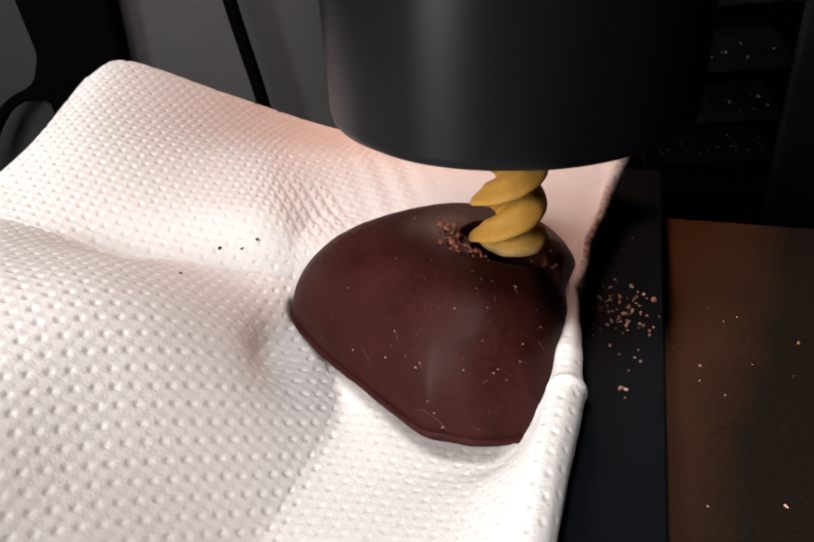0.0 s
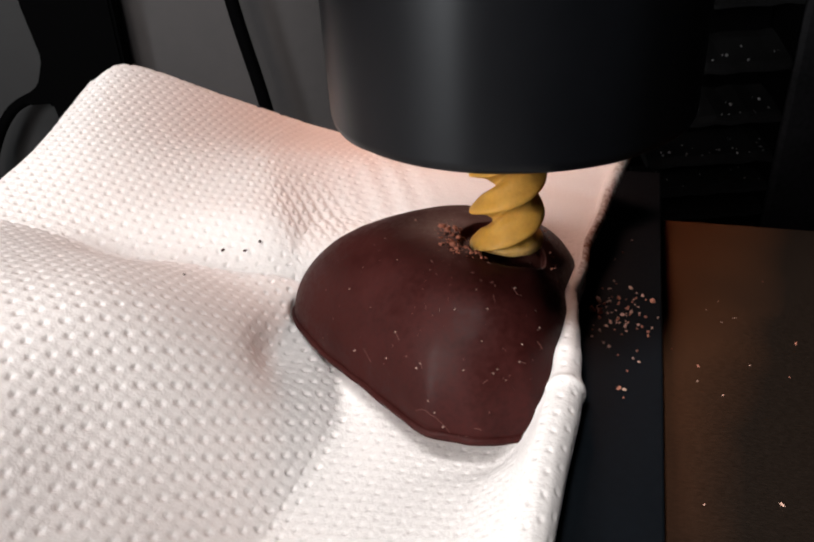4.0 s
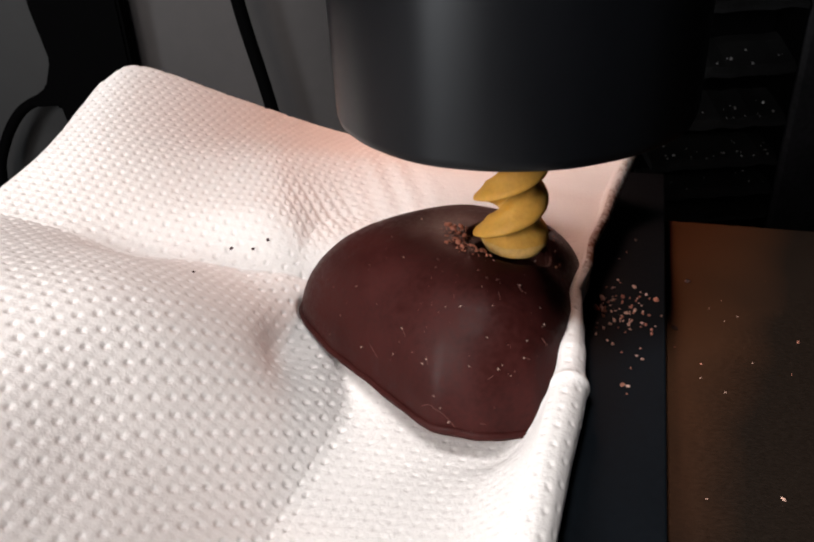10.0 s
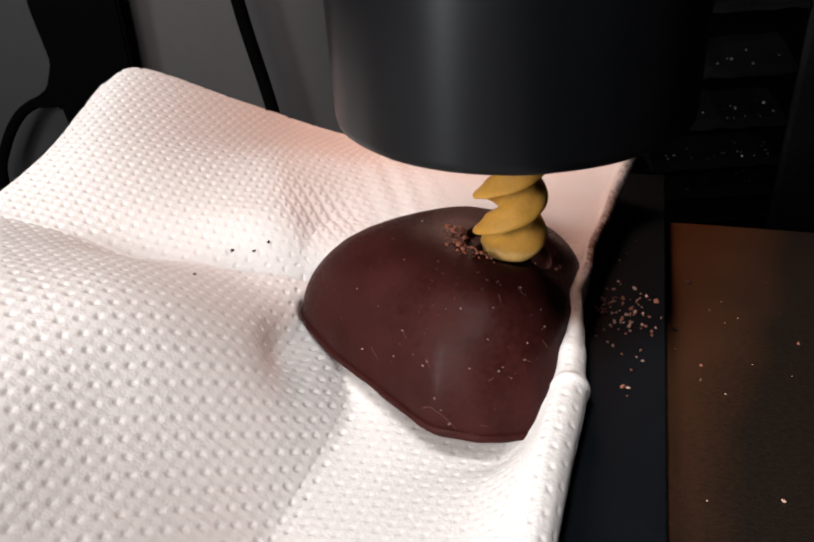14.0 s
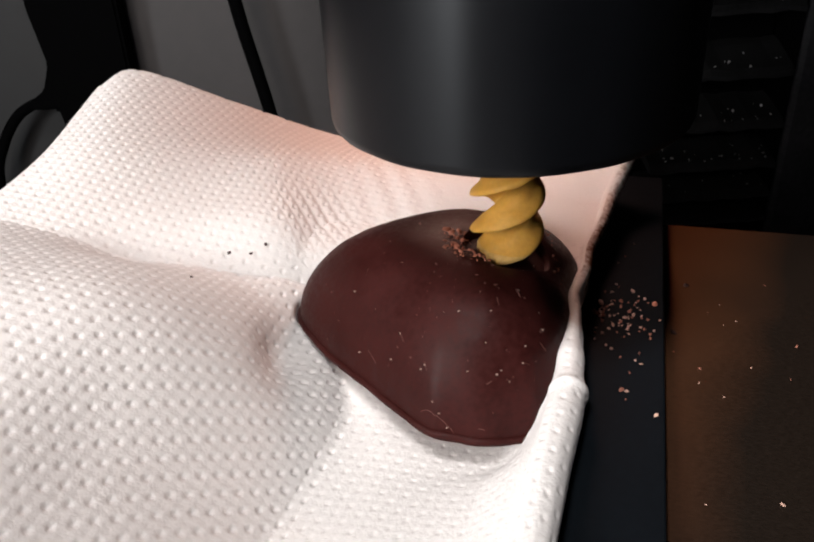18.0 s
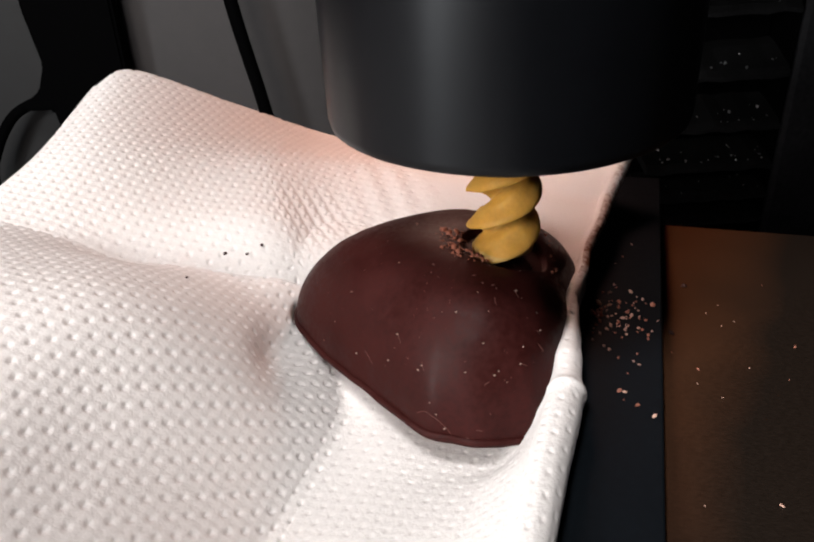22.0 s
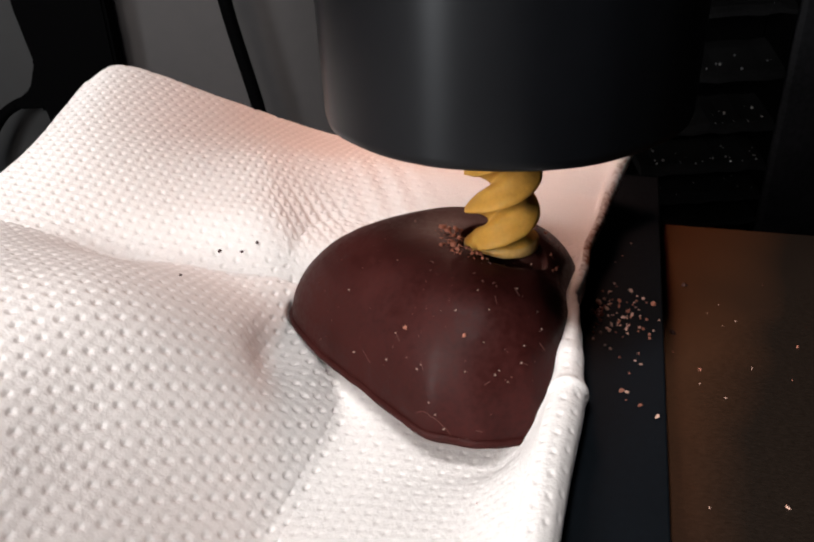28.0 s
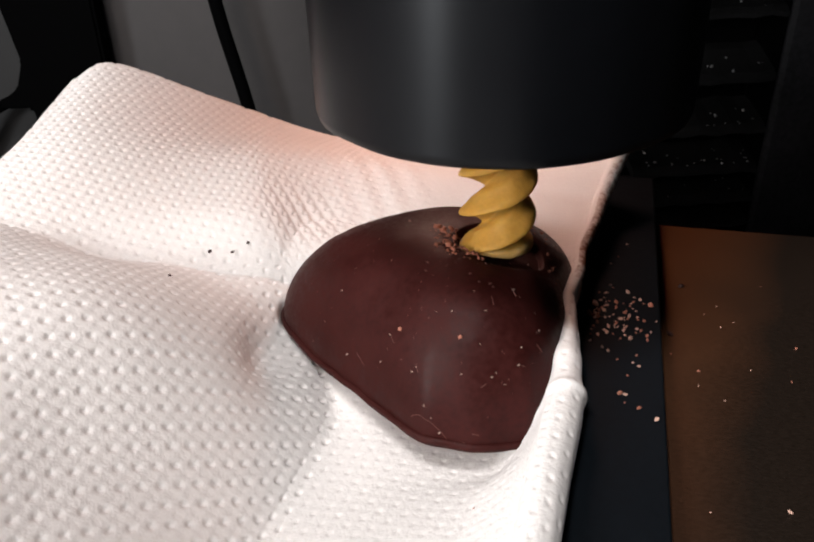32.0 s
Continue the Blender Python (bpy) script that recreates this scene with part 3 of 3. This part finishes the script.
def egg_scratch(points):
    fine = [(p[0] + (q[0] - p[0]) * k / 6, p[1] + (q[1] - p[1]) * k / 6) for p, q in zip(points, points[1:]) for k in range(7)]
    line = [egg_top(x, y) + Vector((0, 0, 0.00002)) for i, (x, y) in enumerate(fine) if i == 0 or fine[i] != fine[i - 1]]
    part("scratch", tube_mesh("scratch", line, 0.000055, SCRATCH, 6), EGG, "light brown scratch")


def egg_top(x, y):
    """Height of the egg's surface over (x, y) in mm, in metres."""
    a, far = math.atan2(y - EGG_C[1], x - EGG_C[0]), math.hypot(x - EGG_C[0], y - EGG_C[1])
    mean = sum(egg_radius(a + k * 0.075) for k in range(-3, 4)) / 7
    rho = min(1.0, far / mean)
    for _ in range(4):
        rho = min(1.0, far / (mean + (egg_radius(a) - mean) * rho ** 5))
    return egg_point(a, rho)


for points in ([(-12.0, -6.9), (-10.2, -8.3), (-7.6, -9.6)], [(-7.1, -9.9), (-5.3, -10.3)], [(-4.4, -10.3), (-3.5, -10.4)], [(-3.0, -8.4), (-2.3, -8.2)],
               [(1.9, -6.6), (3.0, -6.5)], [(-0.5, -0.2), (-0.4, -1.3)], [(-19.0, 2.9), (-18.0, 1.2)], [(-14.0, -0.1), (-13.7, -1.0)], [(-11.0, -4.6), (-10.8, -5.4)],
               [(5.0, -3.8), (5.7, -4.0)], [(2.4, 1.4), (2.9, 0.4)]):
    egg_scratch(points)

# ---------------------------------------------------------------- spindle: chuck and pasta
AXIS_Y = 0.0124
RIM = 0.0345
chuck = new("drill_chuck")
R = 24.0 * MM
part("sleeve", lathe("sleeve", [(0.012, RIM + 0.002), (0.0195, RIM + 0.0004), (0.0217, RIM), (0.0226, RIM + 0.00025), (R - 0.00025, RIM + 0.0010), (R, RIM + 0.0020),
                                (R, RIM + 0.030), (R, RIM + 0.0545), (R - 0.001, RIM + 0.0555), (0.012, RIM + 0.0555)], SLEEVE, 240), chuck, "black cylindrical chuck sleeve")
for v in chuck.children[0].data.vertices:      # turned by hand, not quite round
    a = math.atan2(v.co.y, v.co.x)
    swell = 1 + 0.003 * math.sin(5 * a + 1) + 0.0022 * math.sin(9 * a) + 0.0012 * math.sin(17 * a + 2)
    v.co.x, v.co.y = v.co.x * swell, v.co.y * swell
part("upper_body", lathe("upper_body", [(0.010, RIM + 0.056), (0.0222, RIM + 0.056), (0.0222, RIM + 0.074), (0.021, RIM + 0.076), (0.010, RIM + 0.076)], SLEEVE, 96), chuck)
part("arbor", lathe("arbor", [(0.0, RIM + 0.0762), (0.010, RIM + 0.0762), (0.011, RIM + 0.0769), (0.0, RIM + 0.0769)], JAW, 64), chuck)
for k in range(3):
    bm = bmesh.new()
    bmesh.ops.create_cube(bm, size=1)
    for v in bm.verts:
        v.co = (0.0045 + (v.co.x + 0.5) * 0.008, v.co.y * 0.006, RIM + 0.0005 + (v.co.z + 0.5) * 0.02)
    bmesh.ops.bevel(bm, geom=bm.edges[:], offset=0.0006, segments=2, affect="EDGES")
    bmesh.ops.rotate(bm, verts=bm.verts, cent=(0, 0, 0), matrix=Matrix.Rotation(2 * math.pi * k / 3, 3, "Z"))
    part("chuck_jaw", bm_mesh("chuck_jaw", bm, JAW), chuck)
tagged(chuck, "black steel drill chuck gripping a pasta spiral", "drill chuck")

PITCH = 5.75 * 2 * MM          # rise of one blade in a whole turn


def fusilli():
    """Two thick blades wound round a core, seen as a screw, with a worn blunt tip."""
    z0, z1, rings, sides = 0.0140, 0.052, 190, 64
    verts = []
    for i in range(rings + 1):
        z = z0 + (z1 - z0) * i / rings
        twist = 2 * math.pi * (z - 0.020) / PITCH
        end = min(1, (i + 1) / 6) ** 0.5
        for k in range(sides):
            a = 2 * math.pi * k / sides
            half = 2.6 - 1.05 * math.tanh(3 * math.sin(2 * a))      # blades lean: full above, hollow below
            r = ((abs(math.cos(a)) / 5.5) ** 2.3 + (abs(math.sin(a)) / half) ** 2.3) ** (-1 / 2.3)
            lobe = (r - 2.6) / 2.9
            worn = max(0.1, 4.4 - 0.9 * max(0, z - z0 - 0.0008) / MM)
            r = (r ** 5 + worn ** 5) ** 0.2 * MM * (0.86 + 0.14 * end)
            a += 0.22 * lobe + twist
            p = Vector((r * math.cos(a), r * math.sin(a), z - 0.0004 * lobe * (1 - end)))
            verts.append(p * (1 + 0.012 * noise.noise(p * 450)))
    thing = new("pasta_spiral")
    for name, first, last, mat, label in (("worn_tip", 0, 6, PASTA_TIP, "pale worn tip smeared with chocolate"), ("twisted_body", 6, rings, PASTA, "")):
        faces = []
        for i in range(last - first):
            for k in range(sides):
                k2 = (k + 1) % sides
                faces.append((i * sides + k, i * sides + k2, (i + 1) * sides + k2, (i + 1) * sides + k))
        faces.append(tuple(range(sides))[::-1] if first == 0 else tuple(range((last - first) * sides, (last - first + 1) * sides)))
        part(name, mesh_of(name, verts[first * sides:(last + 1) * sides], faces, mat), thing, label)
    return tagged(thing, "yellow raw spiral pasta used as a drill bit", "pasta")


pasta = fusilli()

# ---------------------------------------------------------------- crumbs and shavings
rng = random.Random(7)
SIZES = {1: 0.00027, 2: 0.00042, 3: 0.00058, 4: 0.00078, 5: 0.00090}
CRUMB_LIGHT = material("crumb_light_brown", (0.60, 0.38, 0.30), 0.7, vary=0.4, grain=2500, coarse=700)
CRUMB_DARK = material("crumb_dark", (0.028, 0.008, 0.006), 0.75, vary=0.3, grain=2500, coarse=700)
CHIP = material("bright_chip", (0.55, 0.55, 0.57), 0.35, 0.7, vary=0.3, grain=900, coarse=200)


def crumb_mesh(mat):
    """A small broken lump, 1 m across before scaling."""
    bm = bmesh.new()
    bmesh.ops.create_icosphere(bm, subdivisions=1, radius=1)
    stretch = Vector((rng.uniform(0.85, 1.25), rng.uniform(0.65, 0.95), rng.uniform(0.5, 0.9)))
    for v in bm.verts:
        v.co = Vector([v.co[i] * stretch[i] for i in range(3)]) * rng.uniform(0.5, 1.35)
    return bm_mesh("crumb", bm, mat)


CRUMB_RED = material("crumb_red_brown", (0.34, 0.13, 0.085), 0.7, vary=0.4, grain=2500, coarse=700)
SPECK = material("pale_speck", (0.27, 0.18, 0.15), 0.7, vary=0.4, grain=2500, coarse=700)
LIGHT_CRUMBS = [crumb_mesh(m) for m in (CRUMB_LIGHT, CRUMB_RED, CRUMB_LIGHT, CRUMB_RED, CRUMB_LIGHT, CRUMB_LIGHT, CRUMB_RED)]
SPECKS = [crumb_mesh(SPECK) for _ in range(5)]
DARK_CRUMBS = [crumb_mesh(CRUMB_DARK) for _ in range(3)]
CHIPS = [crumb_mesh(CHIP) for _ in range(4)]


def crumb(meshes, place, size, name="chocolate_crumb", label="tiny light brown chocolate crumb on the black vise jaw", group="crumbs on the vise jaw", category="crumb"):
    ob = new(name, rng.choice(meshes))
    r = size * rng.uniform(0.85, 1.15)
    ob.matrix_world = Matrix.LocRotScale(Vector(place) + Vector((0, 0, r * 0.35)), Euler((rng.uniform(-0.4, 0.4), rng.uniform(-0.4, 0.4), rng.uniform(0, 6.28))), (r, r, r))
    return tagged(ob, label, category, group)


JAW_CRUMBS = [(30.7, 35.9, 1), (27.7, 31.5, 1), (25.7, 29.3, 1), (23.4, 21.9, 2), (20.9, 19.9, 1), (21.9, 19.6, 2), (25.4, 19.3, 3), (19.2, 16.4, 4), (20.5, 15.7, 1), (22.6, 16.5, 3), (23.7, 16.1, 1), (24.8, 15.8, 1), (26.6, 16.8, 2), (26.8, 15.6, 1), (27.8, 14.9, 4), (24.6, 14.4, 1), (24.9, 13.6, 1), (23.0, 13.3, 3), (23.4, 12.3, 2), (24.5, 11.8, 1), (21.8, 11.7, 2), (20.9, 11.2, 1), (17.5, 13.6, 4), (18.1, 11.3, 2), (16.6, 9.5, 1), (18.5, 9.0, 2), (19.4, 9.9, 2), (19.5, 7.9, 1), (20.7, 9.6, 1), (21.8, 9.9, 1), (21.3, 8.6, 2), (21.1, 7.3, 1), (23.4, 8.7, 2), (23.8, 8.3, 2), (22.9, 7.8, 1), (27.0, 10.3, 2), (24.3, 6.7, 2), (17.4, 3.7, 2), (18.2, 1.6, 1), (20.1, 0.5, 2), (18.4, -2.2, 1), (16.1, -5.9, 3), (16.8, -6.2, 2), (16.2, -7.8, 1)]
for x, y, s in JAW_CRUMBS:
    crumb(LIGHT_CRUMBS, (x * MM, y * MM, 0), SIZES[s] * 0.76)

for _ in range(46):           # fine crumbs between the larger ones
    x, y = rng.gauss(21.6, 2.6), rng.gauss(12.0, 3.6)
    if 17 + (y - 3) * 0.3 < x < 26 + (y - 10) * 0.3:
        crumb(LIGHT_CRUMBS, (x * MM, y * MM, 0), SIZES[1] * rng.uniform(0.6, 1.1))

for _ in range(16):           # a few close beside the towel's border
    y = rng.gauss(13.0, 3.0)
    crumb(LIGHT_CRUMBS, ((15.6 + 0.42 * (y - 11) + rng.uniform(1.2, 3.4)) * MM, y * MM, 0), SIZES[rng.choice((1, 1, 2, 3))] * 0.75)

PLATE_CRUMBS = [(49.7, 22.6, 1), (39.8, 17.3, 1), (36.9, 15.2, 1), (40.4, 12.3, 1), (37.9, 11.3, 1), (46.4, 4.5, 3), (27.7, 5.3, 1), (30.1, 0.8, 2), (28.7, -2.5, 1), (30.9, -5.9, 2), (41.8, -3.0, 1), (21.0, -24.7, 1), (29.8, -25.5, 2), (37.5, 0.2, 1)]
for x, y, s in PLATE_CRUMBS:
    crumb(LIGHT_CRUMBS, (x * MM, y * MM, -0.0025), SIZES[s] * 0.58, label="tiny light crumb on the brushed brown plate", group="crumbs on the metal plate")

EGG_SPECKS = [(-2.7, -5.3, 2), (-11.0, -4.9, 3), (-11.6, -4.8, 1), (-1.6, -7.8, 2), (-1.0, -7.5, 1), (5.5, -2.3, 1), (-14.8, 14.9, 1), (-10.0, 19.8, 2), (-8.5, -9.2, 2), (-9.5, -8.5, 1), (-20.3, 4.0, 2), (2.1, -6.6, 1), (6.6, 10.5, 2), (-25.7, 10.3, 2), (-6.6, -10.7, 3), (-4.5, -11.1, 3), (-10.3, -7.7, 2), (-13.0, -6.3, 1), (-1.6, -2.0, 1), (-5.9, -1.5, 1), (2.7, 1.3, 1), (-18.4, 11.0, 1), (-17.5, 5.2, 1), (-14.1, 0.1, 1), (-7.9, -1.0, 1), (2.7, -5.1, 1), (-5.4, -7.3, 1), (0.1, -8.1, 1), (5.3, -0.6, 1), (-2.7, 0.6, 1), (-13.2, 9.3, 1), (-20.6, 9.6, 1), (-23.5, 9.1, 1), (-7.6, -10.3, 1), (-15.6, -0.8, 1)]
for x, y, s in EGG_SPECKS:
    crumb(SPECKS, egg_top(x, y), SIZES[s] * 0.55, label="tiny light brown speck on the chocolate egg", group="specks on the egg")


def egg_dust():
    """Fine flakes and crumbs of dust strewn over the egg."""
    verts, faces = [], []
    for _ in range(260):
        a, rho = rng.uniform(0, 6.283), rng.uniform(0.05, 0.97) ** 0.6
        r = egg_radius(a) * rho
        p = egg_top(EGG_C[0] + r * math.cos(a), EGG_C[1] + r * math.sin(a))
        t, size, long = rng.uniform(0, 3.14), rng.choice((0.05, 0.06, 0.08, 0.11)) * MM, rng.choice((1, 1, 1.4, 3.5))
        d, e = Vector((math.cos(t), math.sin(t), 0)) * size * long, Vector((-math.sin(t), math.cos(t), 0)) * size
        b = len(verts)
        verts += [p + d - Vector((0, 0, size)), p + e - Vector((0, 0, size)), p - d - Vector((0, 0, size)), p - e - Vector((0, 0, size)), p + Vector((0, 0, size))]
        faces += [(b, b + 1, b + 4), (b + 1, b + 2, b + 4), (b + 2, b + 3, b + 4), (b + 3, b, b + 4), (b + 3, b + 2, b + 1, b)]
    tagged(part("fine_dust", mesh_of("fine_dust", verts, faces, SCRATCH, False), EGG, "fine light brown dust"), kind="stuff")


egg_dust()


def shaving_mesh():
    """A short curled flake of chocolate."""
    r, turn, w = rng.uniform(0.6, 1.1), rng.uniform(0.6, 1.9), rng.uniform(0.5, 1.0)
    verts, faces = [], []
    n = 8
    for i in range(n + 1):
        a = turn * i / n
        rr = r * (1 - 0.3 * i / n)
        for side in (-w / 2, w / 2):
            for t in (0, 0.14):
                verts.append(((rr + t) * math.cos(a), side * (1 - 0.5 * abs(i / n - 0.5)) + 0.12 * math.sin(3 * a), (rr + t) * math.sin(a)))
    for i in range(n):
        b = 4 * i
        for p, q in ((0, 1), (1, 3), (3, 2), (2, 0)):
            faces.append((b + p, b + q, b + 4 + q, b + 4 + p))
    faces += [(0, 2, 3, 1), (4 * n, 4 * n + 1, 4 * n + 3, 4 * n + 2)]
    return mesh_of("shaving", verts, faces, SHAVING)


SHAVINGS = [shaving_mesh() for _ in range(10)]
PILES = [(-4.6, 14.0, 1.8, 1.6, 34), (-5.6, 10.4, 1.5, 1.0, 26), (-4.6, 8.8, 1.7, 0.9, 36), (10.6, 18.0, 1.7, 2.6, 26), (10.0, 12.5, 1.6, 2.6, 30), (-1.5, 7.0, 1.5, 0.6, 18)]
for cx, cy, sx, sy, count in PILES:
    for _ in range(count):
        x, y = rng.gauss(cx, sx * 0.6), rng.gauss(cy, sy * 0.6)
        ob = new("chocolate_shaving", rng.choice(SHAVINGS))
        r = rng.choice((0.22, 0.28, 0.35, 0.45, 0.6, 0.8, 1.0)) * MM * (0.5 if cx > 5 else 1)
        ob.matrix_world = Matrix.LocRotScale(egg_top(x, y) + Vector((0, 0, r * 0.2)), Euler((rng.uniform(-1.4, 1.4), rng.uniform(-1.4, 1.4), rng.uniform(0, 6.28))), (r, r, r))
        tagged(ob, "curled brown chocolate shaving lying on the egg", "chocolate shaving", "shavings round the bore")

# dark specks on the towel, bright chips on the way cover
for x, y in ((-43.9, 31.0), (-47.4, 18.5), (-40.1, 31.1), (-37.5, 32.4)):
    crumb(DARK_CRUMBS, towel_top(x, y), 0.0004, label="dark chocolate speck on the white paper towel", group="specks on the towel")
for k in range(95):
    row = rng.choice((3, 4, 5, 5, 5, 6, 6, 7))
    z, gap = FOLDS[row], FOLDS[row - 1] - FOLDS[row]
    f = rng.random() ** 1.6
    x = rng.uniform(-0.033, 0.019)
    crumb(CHIPS, (0.147 + x, 0.262 - 0.022 + 0.018 * f, -0.022 + z + 0.0035 + (0.36 * gap - 0.0035) * f), rng.choice((0.0003, 0.0004, 0.0004, 0.0006, 0.0010)), "metal_chip",
          "small bright chip lying on a pleat", "chips on the way cover", "metal chip")

# crumbs thrown out of the bore: landing time, place, size
def thrown_crumbs():
    made = []
    for t, x, y, z, s in ((1.0, 16.9, 4.6, 0, 2), (17.5, 19.1, -11.6, 0, 2), (21.6, 17.6, -9.1, 0, 2), (22.4, -5.1, -4.4, None, 2), (26.6, -12.7, -0.4, None, 2), (27.0, -5.3, -19.0, -5.6, 2),
                          (24.3, 20.0, 14.5, 0, 3), (26.2, 18.6, 8.4, 0, 3), (29.0, 21.6, 6.4, 0, 3), (4.6, 36.5, 24.1, -2.5, 5), (4.9, 29.3, 10.2, -2.5, 4), (10.4, 18.0, 12.6, 0, 2), (15.4, 19.3, 14.6, 0, 2), (19.6, 17.2, 10.4, 0, 1), (22.8, 20.4, 17.4, 0, 2),
                          (27.2, 18.9, 16.6, 0, 2), (30.4, 21.2, 18.2, 0, 1)):
        end = Vector((x * MM, y * MM, z * MM)) if z is not None else egg_top(x, y)
        ob = crumb(DARK_CRUMBS if s > 3 else LIGHT_CRUMBS, end, SIZES[s] * (0.72 if s > 3 else 0.8), group="thrown crumbs",
                   label=("dark chocolate fleck" if s > 3 else "light brown chocolate crumb") + " thrown out by the pasta")
        made.append((ob, t, ob.matrix_world.copy()))
    return made


THROWN = thrown_crumbs()

# ---------------------------------------------------------------- movement
# turn of the spindle: tooth phase (fraction of half a turn) at whole seconds
PHASE = [(0, 0.56), (1, 0.85), (2, 0.20), (3, 0.42), (6, 0.34), (7, 0.63), (8, 0.82), (9, 0.02), (10, 0.40), (11, 0.68), (12, 0.74), (13, 0.03), (14, 0.27),
         (17, 0.85), (18, 0.13), (19, 0.45), (20, 0.48), (21, 0.82), (22, 0.02), (23, 0.29), (24, 0.58), (25, 0.83), (28, 0.68), (29, 0.87), (30, 0.15),
         (31, 0.35), (32, 0.76)]
RATE = 2.29                    # teeth a second


def spindle_rows():
    keys, total = [], PHASE[0][1]
    keys.append((0.0, total))
    for (ta, pa), (tb, pb) in zip(PHASE, PHASE[1:]):
        guess = total + RATE * (tb - ta)
        total = round(guess - pb) + pb
        keys.append((float(tb), total))
    rows = []
    for i in range(int(END * 8) + 1):
        t = i / 8
        turn = float(np.interp(t, [k[0] for k in keys], [k[1] for k in keys])) * 180
        x = (3.4 - 1.2 * t / END) * MM
        rows.append((t, Matrix.Translation((x, AXIS_Y, 0)) @ Matrix.Rotation(radians(turn + 48), 4, "Z")))
    return rows


def motions():
    rows = spindle_rows()
    walk(chuck, rows)
    walk(pasta, rows)
    for ob, t, end in THROWN:
        loc, q, size = end.decompose()
        rest = Matrix.LocRotScale(loc, q, None)
        start = Matrix.LocRotScale(Vector((0.003, AXIS_Y, 0.0105)), q, None)
        out = Matrix.LocRotScale(start.translation.lerp(loc, 0.5) + Vector((0, 0, 0.006)), q, None)
        ob.scale = size
        walk(ob, [(0.0, start), (t - 0.3, start), (t - 0.15, out), (t, rest), (END, rest)])


motions()
